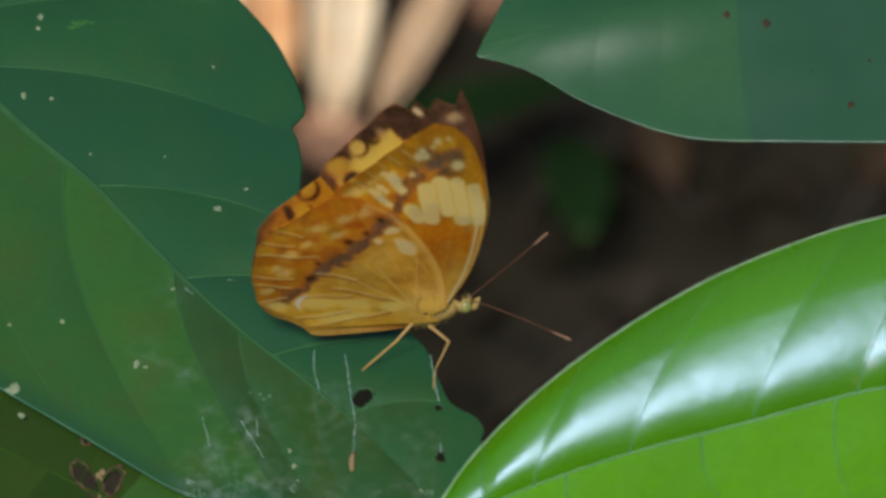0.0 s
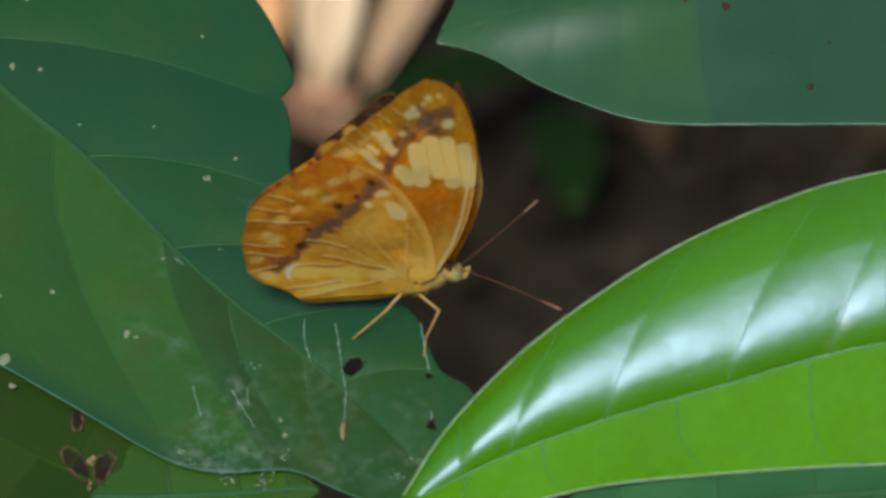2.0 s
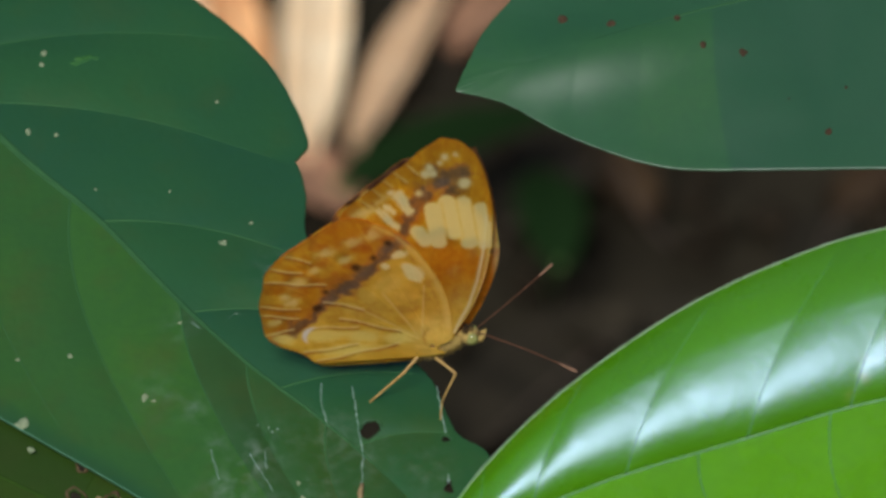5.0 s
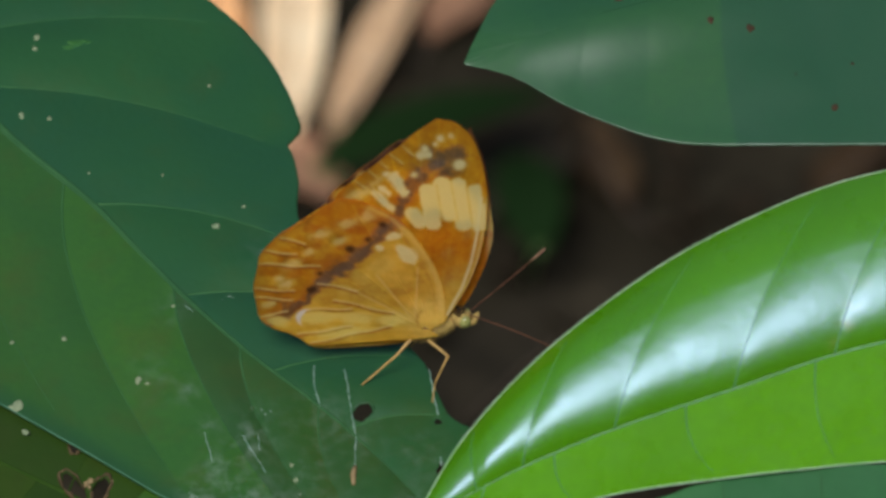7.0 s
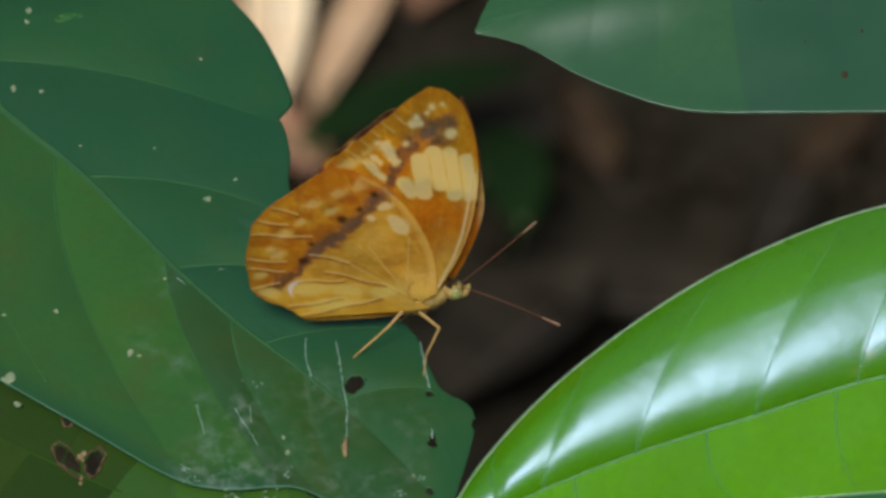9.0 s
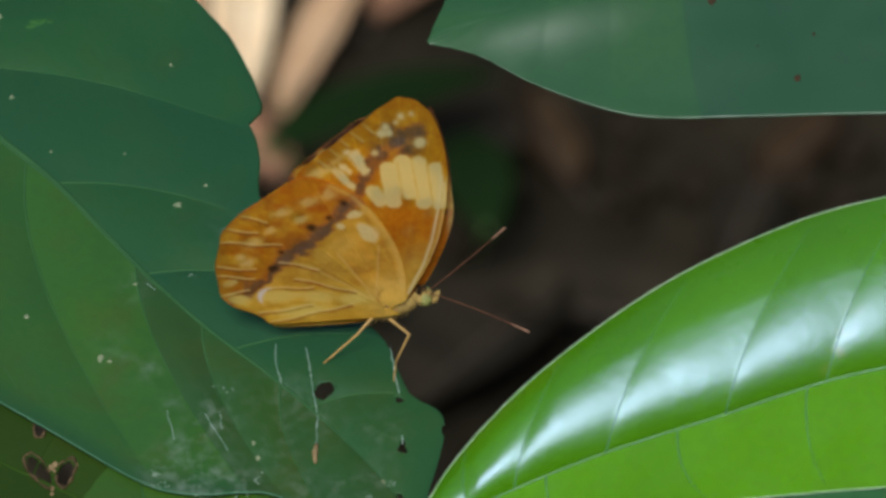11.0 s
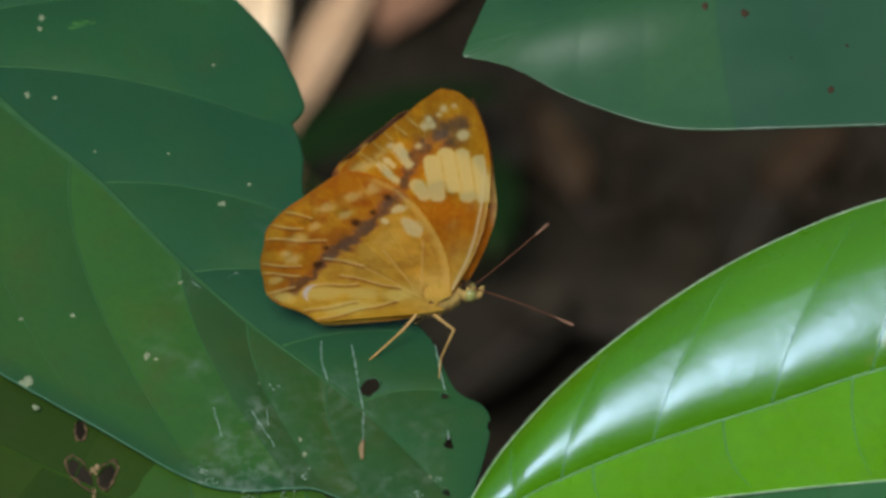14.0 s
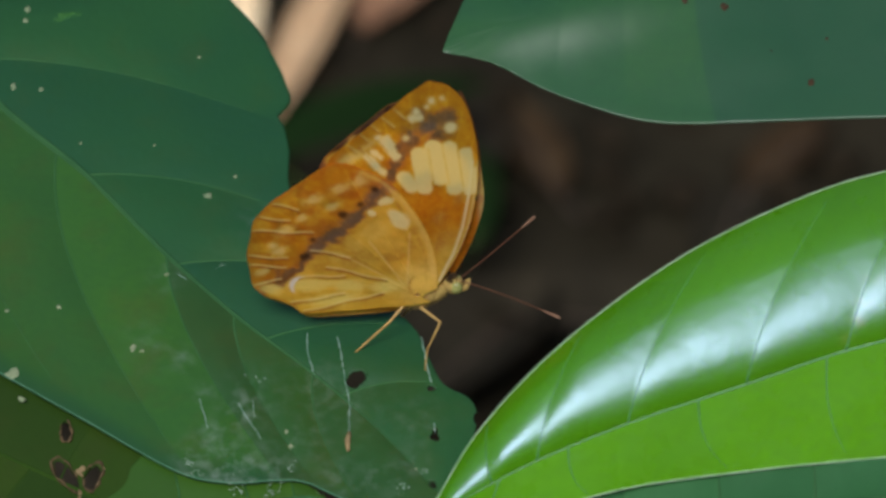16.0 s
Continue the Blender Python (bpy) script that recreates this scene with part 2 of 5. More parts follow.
def spline(points, n):
    """Smooth curve through control points; n even samples in the control index."""
    p = np.array(points, float)
    q = np.vstack([2 * p[0] - p[1], p, 2 * p[-1] - p[-2]])
    s = np.linspace(0, len(p) - 1, n)
    i = np.minimum(s.astype(int), len(p) - 2)
    f = (s - i)[:, None]
    a, b, c, d = q[i], q[i + 1], q[i + 2], q[i + 3]
    return 0.5 * (2 * b + (c - a) * f + (2 * a - 5 * b + 4 * c - d) * f ** 2 + (3 * b - a - 3 * c + d) * f ** 3)


def tube(bm, points, radii, sides=8, squash=1.0, up=None):
    """A tapered round bar along points (metres)."""
    rings = []
    pts = [Vector(p) for p in points]
    for k, p in enumerate(pts):
        way = (pts[min(k + 1, len(pts) - 1)] - pts[max(k - 1, 0)]).normalized()
        ref = Vector(up) if up is not None else (Vector((0, 0, 1)) if abs(way.z) < 0.9 else Vector((1, 0, 0)))
        e1 = way.cross(ref).normalized()
        e2 = e1.cross(way).normalized()
        rings.append([bm.verts.new(p + (e1 * math.cos(a) + e2 * math.sin(a) * squash) * radii[k])
                      for a in (2 * math.pi * j / sides for j in range(sides))])
    for r0, r1 in zip(rings, rings[1:]):
        for j in range(sides):
            bm.faces.new((r0[j], r0[(j + 1) % sides], r1[(j + 1) % sides], r1[j]))
    bm.faces.new(rings[0][::-1])
    bm.faces.new(rings[-1])
    return bm


def blob(bm, centre, radii, turn=None, seg=14, rings=9, rough=0.0, seed=0):
    """An ellipsoid, optionally lumpy."""
    m = Matrix.Translation(centre) @ (turn.to_4x4() if turn is not None else Matrix()) @ Matrix.Diagonal((*radii, 1))
    made = bmesh.ops.create_uvsphere(bm, u_segments=seg, v_segments=rings, radius=1.0, matrix=m)
    if rough:
        c = Vector(centre)
        for v in made["verts"]:
            v.co = c + (v.co - c) * (1 + rough * noise.noise(v.co * (1.5 / max(radii)) + Vector((seed, 0, 0))))
    return bm


# ---- leaves ----
def bite_edge(ang, seed):
    """The uneven outline of an eaten hole, as a factor of its radius."""
    return 1 + 0.15 * np.sin(2 * ang + seed) + 0.07 * np.sin(3 * ang + 2 * seed) + 0.04 * np.sin(7 * ang + seed)


class Blade:
    """A leaf blade laid out by its midrib and its two rims, in mm, with a depth law and quilting between side veins."""

    def __init__(self, mid, up, low, law, veins_up, veins_low, bow=(0.0, 0.0), quilt=0.5, wave=0.3, camber=(0.0, 0.0), seed=0.0, fall=None, tones=None, dusts=(), sweep=(0.0, 0.0), skew=1.0, warms=None, border=None, dent=None):
        self.n = 241
        self.mid, self.rims = spline(mid, self.n), (spline(up, self.n), spline(low, self.n))
        self.dusts, self.sweep, self.skew = dusts, sweep, skew
        self.border, self.dent = border, dent
        self.warms = warms or tuple([0.0] * (len(v) + 1) for v in (veins_up, veins_low))
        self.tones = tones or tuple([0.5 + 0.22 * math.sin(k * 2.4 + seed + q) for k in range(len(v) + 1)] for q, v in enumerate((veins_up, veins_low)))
        self.law, self.veins, self.bow = law, (veins_up, veins_low), bow
        self.quilt, self.wave, self.camber, self.seed, self.fall = quilt, wave, camber, seed, fall

    def place(self, s, t, side):
        """s along the midrib 0..1, t from the midrib 0 to the rim 1; arrays. side: 0 or 1."""
        x = np.clip(s, 0, 1) * (self.n - 1)
        i = np.minimum(x.astype(int), self.n - 2)
        f = (x - i)[..., None]
        m = self.mid[i] * (1 - f) + self.mid[i + 1] * f
        rim = self.rims[side]
        ahead = np.clip(s + self.sweep[side] * np.clip(t, 0, 1) ** 1.6 * 4 * s * (1 - s), 0, 1) * (self.n - 1)
        j = np.minimum(ahead.astype(int), self.n - 2)
        h = (ahead - j)[..., None]
        e = rim[j] * (1 - h) + rim[j + 1] * h
        if self.dent and side == 0:                              # a notch torn into the upper rim
            dx, dy, deep, above, below = self.dent
            off = e[..., 1] - dy
            cut = deep * np.clip(1 - np.where(off > 0, off / above, -off / below), 0, 1) ** 1.5 * (np.abs(e[..., 0] - dx) < 3)
            e = e - np.stack([cut, 0 * cut], -1)
        way = self.mid[np.minimum(i + 6, self.n - 1)] - self.mid[np.maximum(i - 6, 0)]
        way = way / (np.linalg.norm(way, axis=-1, keepdims=True) + 1e-9)
        w = np.linalg.norm(e - m, axis=-1, keepdims=True)
        tt = np.asarray(t)[..., None]
        p = m + (e - m) * tt - way * w * self.bow[side] * tt * (1 - tt) * 2
        z = self.law(p[..., 0], p[..., 1], m[..., 1])
        if self.fall is not None:
            z = z + self.fall(np.clip(t, 0, 1), w[..., 0], side)
        vs = np.array([-0.05, *self.veins[side], 1.05])
        k = np.clip(np.searchsorted(vs, s) - 1, 0, len(vs) - 2)
        g = np.clip((s - vs[k]) / (vs[k + 1] - vs[k]), 0, 1) ** self.skew
        fullness = 4 * g * (1 - g) * np.sin(np.pi * np.clip(t, 0, 1) ** 0.8) * np.minimum(1, w[..., 0] / 8)
        z = z + (self.quilt if np.isscalar(self.quilt) else self.quilt[side]) * fullness + self.camber[side] * np.sin(np.pi * np.clip(t, 0, 1) * 0.5) * np.minimum(1, w[..., 0] / 10)
        z = z + self.wave * np.sin(s * 23 + self.seed + side * 2) * np.clip(t, 0, 1) ** 2 + 0.12 * self.wave * np.sin(s * 71 + t * 9 + self.seed)
        return np.concatenate([p, z[..., None]], -1)

    def mesh(self, origin, ns, nt, bites=(), ragged=0.12):
        """Vertices (m, about origin) and faces, with round holes and bites eaten out."""
        ss = np.linspace(0, 1, ns)
        cols = [(1, t) for t in np.linspace(1, 0, nt)[:-1]] + [(0, t) for t in np.linspace(0, 1, nt)]
        rng = np.random.RandomState(7)
        jag = np.convolve(rng.randn(ns + 8), np.ones(5) / 5, "same")[4:-4] * ragged
        grid = np.stack([self.place(ss, np.full(ns, t), side) for side, t in cols], 1)
        for j in (0, len(cols) - 1):
            inward = grid[:, 1 if j == 0 else -2] - grid[:, j]
            grid[:, j] += inward / (np.linalg.norm(inward, axis=-1, keepdims=True) + 1e-9) * jag[:, None]
        flat = grid.reshape(-1, 3)
        gone = np.zeros(len(flat), bool)
        outer = np.tile(np.array([c[1] > 0.985 for c in cols]), ns)
        for bx, by, br, bs, *oval in bites:
            far, turn = oval or (1.0, 0.0)
            c, n = math.cos(radians(turn)), math.sin(radians(turn))
            d = (flat[:, :2] - (bx, by)) @ np.array([[c / far, -n], [n / far, c]])
            ang = np.arctan2(d[:, 1], d[:, 0])
            r = np.hypot(d[:, 0], d[:, 1]) + 1e-9
            want = br * bite_edge(ang, bs)
            gone |= (r < want * 0.72) | ((r < want * 1.05) & outer)
            near = (r >= want * 0.72) & (r < want)
            e = d[near] / r[near, None] * want[near, None]
            flat[near, :2] = (bx, by) + e @ np.array([[far * c, far * n], [-n, c]])
        w = len(cols)
        idx = np.arange(len(flat)).reshape(ns, w)
        quads = np.stack([idx[:-1, :-1], idx[1:, :-1], idx[1:, 1:], idx[:-1, 1:]], -1).reshape(-1, 4)
        quads = quads[~gone[quads].any(1)]
        used = np.unique(quads)
        st = np.repeat(ss, w)
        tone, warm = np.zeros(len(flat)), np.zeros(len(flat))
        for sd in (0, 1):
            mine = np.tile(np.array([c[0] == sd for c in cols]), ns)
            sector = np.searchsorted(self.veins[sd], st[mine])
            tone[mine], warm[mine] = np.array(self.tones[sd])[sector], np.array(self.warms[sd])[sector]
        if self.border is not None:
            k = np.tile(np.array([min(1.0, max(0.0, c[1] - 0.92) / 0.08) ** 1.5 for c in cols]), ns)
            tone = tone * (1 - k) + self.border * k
        dust = np.zeros(len(flat))
        for dx, dy, dr, da in self.dusts:
            dust += da * np.exp(-((flat[:, 0] - dx) ** 2 + (flat[:, 1] - dy) ** 2) / dr ** 2)
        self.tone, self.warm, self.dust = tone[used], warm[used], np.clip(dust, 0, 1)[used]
        renum = np.full(len(flat), -1)
        renum[used] = np.arange(len(used))
        return (flat[used] - origin) * MM, renum[quads].tolist()


def build_leaf(name, blade, origin, material, vein_material, label, group, ns=220, nt=70, bites=(), ragged=0.12,
               thick=0.32, midrib=(0.85, 0.30), vein_r=0.20, petiole=None, rim=None, vein_lift=0.16, vein_end=0.93):
    """A leaf: blade with side veins, midrib, stalk, and a pale rim where it has one."""
    leaf = tagged(new(name), label, "leaf", group)
    leaf.matrix_basis = SLOPE @ Matrix.Translation(Vector(origin) * MM)
    origin = np.array(origin)
    verts, faces = blade.mesh(origin, ns, nt, bites, ragged)
    body = sheet_part("blade", verts, faces, material, leaf)
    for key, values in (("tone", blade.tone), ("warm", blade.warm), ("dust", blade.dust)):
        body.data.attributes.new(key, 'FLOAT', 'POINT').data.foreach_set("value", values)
    sol = body.modifiers.new("thickness", 'SOLIDIFY')
    sol.thickness, sol.offset = thick * MM, -1
    n = 60
    s = np.linspace(0.0, 0.985, n)
    line = (blade.place(s, np.zeros(n), 0) - origin) * MM
    line[:, 2] += vein_lift * MM
    bm = bmesh.new()
    tube(bm, line, np.linspace(midrib[0], midrib[1], n) * MM, 10, 0.35, (0, 0, 1))
    part("midrib", bm, vein_material, leaf)
    for side in (0, 1):
        for v in blade.veins[side]:
            n = 34
            t = np.linspace(0.0, vein_end, n)
            sv = np.full(n, v)
            line = (blade.place(sv, t, side) - origin) * MM
            line[:, 2] += (vein_lift - 0.04) * MM
            bm = bmesh.new()
            tube(bm, line, np.linspace(vein_r, vein_r * 0.3, n) * MM, 6, 0.5, (0, 0, 1))
            part("side_vein", bm, M_SIDE_VEIN if vein_material is M_OLD_VEIN else vein_material, leaf)
    if rim:
        n = 160
        bm = bmesh.new()
        line = (blade.place(np.linspace(0.005, 0.99, n), np.full(n, 1.0), 0) - origin) * MM
        line[:, 2] += 0.05 * MM
        tube(bm, line, [0.065 * MM] * n, 8)
        part("rim", bm, rim, leaf, "pale thickened leaf rim")
        bm = bmesh.new()
        line = (blade.place(np.linspace(0.005, 0.99, n), np.full(n, 1.0), 1) - origin) * MM
        tube(bm, line, [0.08 * MM] * n, 6)
        part("rim", bm, rim, leaf, "pale thickened leaf rim")
    if petiole:
        pts = spline([tuple((np.array(p) - origin) * MM) for p in petiole], 24)
        bm = bmesh.new()
        tube(bm, pts, np.linspace(0.9, 1.4, 24) * MM, 8)
        part("leaf_stalk", bm, M_STEM, leaf)
    return leaf


LEFT_MID = [(-80.7, 50), (-71.6, 41.3), (-63.5, 33.8), (-59.8, 30.5), (-56.2, 27.1), (-47.6, 19.6), (-39.6, 13.5), (-33, 7.2), (-26.9, 1.6), (-20.2, -3.9), (-12.9, -9.1), (-7.7, -13.2), (-2.5, -17.9), (3.2, -24)]
LEFT_UP = [(-81.2, 51.4), (-58.7, 53.3), (-33.9, 42.4), (-21.0, 32.7), (-15.3, 22.5), (-15.3, 16.2), (-15.1, 11.5), (-11.9, 5.8), (-7.9, 1.9), (-3.3, -2), (-0.1, -5.2), (2.5, -10.5), (6.6, -14.1), (3.9, -24.6)]
LEFT_LOW = [(-81.9, 48.1), (-79.1, 26.1), (-70.6, 7.2), (-63.5, 0.6), (-55.9, -5.2), (-37.8, -15), (-27.4, -20.5), (-21.6, -21.8), (-16.5, -21.6), (-13, -21.7), (-8.8, -23.4), (-5, -24.9), (-1.2, -26.2), (2.9, -24.6)]
RIGHT_MID = [(3.8, -23.7), (8.2, -21.3), (13.1, -18.8), (23.1, -14.7), (36.1, -10.4), (47.1, -6.7), (56.6, -4.5), (65.9, -2.9), (75.2, -2)]
RIGHT_UP = [(1.5, -24.1), (6.9, -15.4), (16.3, -5.7), (29.5, 3.8), (43.4, 10.5), (54.1, 13.6), (63.5, 14.9), (71.3, 12), (75.6, -0.5)]
RIGHT_LOW = [(1.7, -25.6), (6.3, -25.6), (13.2, -24.4), (23.7, -21.7), (36.8, -19.9), (47.4, -18.8), (56.8, -17.8), (66.7, -14.8), (75.6, -4.2)]
TOP_MID = [(2.8, 27.5), (9.2, 30.3), (17.1, 33.2), (25.7, 35.9), (35.7, 38.7), (47.1, 40.7), (63.7, 42.4)]
TOP_UP = [(2.8, 27.7), (3.9, 30.5), (6.5, 35.6), (12.5, 41.7), (22.6, 47.9), (37.4, 52.7), (57.5, 52)]
TOP_LOW = [(2.8, 27.4), (8.5, 26.1), (16.3, 22.3), (26.8, 19.2), (38.5, 19.2), (49.6, 19.6), (61.4, 19.9)]
A_MID = [(-80.9, -3.3), (-70.6, -8.4), (-60.6, -12.9), (-50.6, -17.3), (-39.4, -22.2), (-30.4, -25.9), (-21.4, -29.6)]
A_UP = [(-80.9, -2.7), (-73.2, -2), (-61.3, -4), (-48, -7.8), (-34.7, -14.8), (-26.1, -21), (-21.1, -29.2)]
A_LOW = [(-80.8, -4), (-74.7, -13.5), (-66.2, -21.6), (-56.2, -27.7), (-45.2, -31.4), (-33.9, -32.6), (-21.7, -29.9)]
B_MID = [(-35.5, -24.7), (-29.1, -24.7), (-24.1, -24.4), (-19, -24.1), (-15.2, -23.8), (-12.7, -23.5), (-10.4, -23.8)]
B_UP = [(-35.5, -24.4), (-30.7, -18.5), (-25.6, -17.9), (-20.4, -18.5), (-15.9, -20.4), (-13.3, -21.6), (-10.4, -23.5)]
B_LOW = [(-35.5, -25), (-30.2, -30.1), (-24.5, -31.4), (-19.5, -30.1), (-15.7, -27.7), (-13.3, -25.9), (-10.4, -24.1)]
C_MID = [(12.6, -27.9), (21.3, -26.3), (30, -25.1), (38.7, -24.1), (47.4, -23.5), (56.8, -22.9), (66.1, -22.3)]
C_UP = [(12.6, -27.6), (20.7, -21.6), (29.4, -17.9), (38.1, -16), (47.4, -15.4), (56.8, -15.4), (66.1, -17.3)]
C_LOW = [(12.6, -28.2), (22.5, -31), (31.2, -32.2), (40, -32.2), (48.7, -31.6), (57.4, -30.4), (66.1, -27.9)]

# panel tones: the darker, bluer upper half has sky sheen painted in
left_blade = Blade(LEFT_MID, LEFT_UP, LEFT_LOW, lambda x, y, m: -10.5 - y, (0.09, 0.19, 0.305, 0.465, 0.60, 0.72, 0.83),
                   (0.10, 0.22, 0.33, 0.43, 0.585, 0.68, 0.78), bow=(0.10, 0.24), quilt=(0.9, 0.6), wave=0.12, camber=(0.4, 0.0), seed=0.4,
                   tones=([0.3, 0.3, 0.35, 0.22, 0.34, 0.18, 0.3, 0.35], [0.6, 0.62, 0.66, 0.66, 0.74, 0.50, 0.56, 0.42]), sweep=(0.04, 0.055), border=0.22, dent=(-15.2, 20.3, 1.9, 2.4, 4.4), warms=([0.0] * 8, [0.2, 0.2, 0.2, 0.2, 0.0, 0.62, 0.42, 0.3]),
                   dusts=((-26, -19.5, 2.0, 0.6), (-21.5, -21.5, 2.5, 0.9), (-16, -21.5, 2.2, 0.9), (-13, -17, 2.5, 0.4), (-8, -13, 4, 0.35), (0, -15, 3, 0.35), (-9, -21.5, 2.0, 0.6), (-4, -21.5, 2.0, 0.7), (-0.5, -20, 1.5, 0.5), (-20.5, -14, 2.0, 0.5), (-12.5, -10.5, 2.5, 0.4), (-31, -6.5, 2.5, 0.35), (-29, 1.5, 2, 0.4), (-19, 8, 2, 0.4), (-23.5, -16.5, 1.6, 0.7), (-24.5, -12, 1.3, 0.5), (-19, -12.5, 3.0, 0.5), (-20, -20.5, 3.0, 0.9), (-27, -8, 1.4, 0.5)))
LEFT_BITES = [(-7.1, -10.2, 1.15, 0.3), (1.5, -11.3, 0.45, 1.0), (1.9, -16.7, 0.55, 2.0), (1.6, -22.0, 0.45, 3.0),
              (7.1, -14.6, 0.75, 1.5), (4.2, -11.2, 0.5, 2.5), (1.9, -16.0, 0.3, 0.5)]
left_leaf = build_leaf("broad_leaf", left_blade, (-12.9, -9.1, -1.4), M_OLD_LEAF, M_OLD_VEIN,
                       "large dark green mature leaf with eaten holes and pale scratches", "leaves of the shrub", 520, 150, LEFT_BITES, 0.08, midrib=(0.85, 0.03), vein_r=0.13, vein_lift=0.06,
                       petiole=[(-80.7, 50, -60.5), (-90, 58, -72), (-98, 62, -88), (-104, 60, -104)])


# the broad leaf's pale lower rim, as far as its first bite
line = left_blade.place(np.linspace(0.02, 0.80, 260), np.full(260, 1.0), 1)
bitten = [min(math.hypot(p[0] - b[0], p[1] - b[1]) - b[2] for b in LEFT_BITES) < 0.6 for p in line]
line = line[:bitten.index(True)] if True in bitten else line
bm = bmesh.new()
tube(bm, (line - np.array((-12.9, -9.1, -1.4))) * MM, [0.09 * MM] * len(line), 7)
part("rim", bm, M_OLD_RIM, left_leaf, "pale bluish green leaf rim")


def right_fall(t, w, side):
    """The upper half rolls back towards its rim; the lower half hangs."""
    k = np.clip((16 - w) / 10, 0, 1)                             # rolls tighter towards the narrow tip
    gutter = 0.9 * (1 - np.exp(-t * w / 2.6)) * np.minimum(1, w / 8)
    return gutter - w * (0.055 * (1 - k) * t + (0.145 + 0.34 * k) * t * t + 0.9 * np.maximum(0, t - 0.6) ** 2) if side == 0 else -0.15 * w * t


# upper half toned darker than the lower: uneven lighting put into the colour
right_blade = Blade(RIGHT_MID, RIGHT_UP, RIGHT_LOW, lambda x, y, m: 30 + 0 * x, (0.125, 0.25, 0.375, 0.50, 0.625, 0.75, 0.875), (0.15, 0.30, 0.45, 0.60, 0.75, 0.88),
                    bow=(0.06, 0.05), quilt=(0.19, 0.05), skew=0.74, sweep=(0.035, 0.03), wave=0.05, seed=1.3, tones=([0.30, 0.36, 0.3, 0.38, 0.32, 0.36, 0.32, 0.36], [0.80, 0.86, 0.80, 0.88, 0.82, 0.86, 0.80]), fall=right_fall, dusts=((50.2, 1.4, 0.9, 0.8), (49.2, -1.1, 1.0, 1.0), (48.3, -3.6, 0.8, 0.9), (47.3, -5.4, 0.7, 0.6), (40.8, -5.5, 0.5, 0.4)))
RIGHT_PIVOT = (51.78, -5.47, 26.0)
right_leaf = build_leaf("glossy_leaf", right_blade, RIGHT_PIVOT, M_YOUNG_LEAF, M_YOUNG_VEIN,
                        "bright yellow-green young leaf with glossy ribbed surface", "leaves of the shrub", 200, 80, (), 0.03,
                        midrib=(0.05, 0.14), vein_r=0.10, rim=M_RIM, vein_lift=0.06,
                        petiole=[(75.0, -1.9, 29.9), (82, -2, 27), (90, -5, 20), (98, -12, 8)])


def top_law(x, y, m):
    """Leans back, with a long swelling beside the midrib."""
    ridge = 30.5 + 0.22 * (x - 9)
    return -15 - 0.6 * (y - 27) + 1.7 * np.exp(-((y - ridge) / 4.4) ** 2) * np.exp(-((x - 18) / 13) ** 2)


top_blade = Blade(TOP_MID, TOP_UP, TOP_LOW, top_law, (0.2, 0.4, 0.6, 0.8), (0.17, 0.33, 0.47, 0.61, 0.80),
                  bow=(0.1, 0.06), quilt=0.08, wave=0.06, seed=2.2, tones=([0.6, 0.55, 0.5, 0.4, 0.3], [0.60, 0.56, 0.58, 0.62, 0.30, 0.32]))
TOP_PIVOT = (45.51, 23.23, -14.0)
TOP_SPOTS = [(35.7, 32.8, 0.62), (31.0, 33.6, 0.45), (20.4, 35.6, 0.55), (14.8, 36.0, 0.6), (28, 36.6, 0.4), (45.5, 23.8, 0.38), (41.0, 27.5, 0.18), (47.5, 29.0, 0.2)]
top_leaf = build_leaf("pointed_leaf", top_blade, TOP_PIVOT, M_TOP_LEAF, M_OLD_VEIN,
                      "dark green pointed leaf with small brown spots", "leaves of the shrub", 220, 70, (), 0.05, thick=0.14,
                      midrib=(0.12, 0.5), vein_r=0.12, vein_lift=-0.2,
                      petiole=[(63.4, 42.2, -24.1), (74, 42, -22), (88, 36, -20), (98, 20, -10)])

for x, y, r in TOP_SPOTS:
    bm = bmesh.new()
    blob(bm, Vector((x - TOP_PIVOT[0], y - TOP_PIVOT[1], top_law(x, y, y) - TOP_PIVOT[2])) * MM, (r * MM, r * 1.2 * MM, 0.10 * MM), Matrix.Rotation(math.atan(-0.6), 3, 'X'), 14, 8, 0.4, x)
    part("withered_spot", bm, M_SPOT, top_leaf, "small withered brown spot")

under_blade = Blade(A_MID, A_UP, A_LOW, lambda x, y, m: -11.8 - y, (0.2, 0.35, 0.5, 0.65, 0.8), (0.2, 0.4, 0.6, 0.8),
                    bow=(0.1, 0.1), quilt=0.25, wave=0.1, seed=3.0)
UNDER_BITES = [(-39.8, -20.9, 0.95, 0.6, 2.1, -56), (-36.7, -21.2, 1.05, 1.6, 1.25, 70), (-40.0, -16.2, 0.65, 0.4, 1.7, 85)]
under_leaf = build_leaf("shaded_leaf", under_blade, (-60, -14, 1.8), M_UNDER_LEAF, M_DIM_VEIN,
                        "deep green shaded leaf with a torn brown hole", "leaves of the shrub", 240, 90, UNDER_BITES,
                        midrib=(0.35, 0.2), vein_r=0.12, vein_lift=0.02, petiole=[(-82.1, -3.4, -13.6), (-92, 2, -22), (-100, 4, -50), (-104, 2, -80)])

low_blade = Blade(B_MID, B_UP, B_LOW, lambda x, y, m: -11.6 - y, (0.25, 0.5, 0.75), (0.25, 0.5, 0.75), quilt=0.2, wave=0.1, seed=4.0)
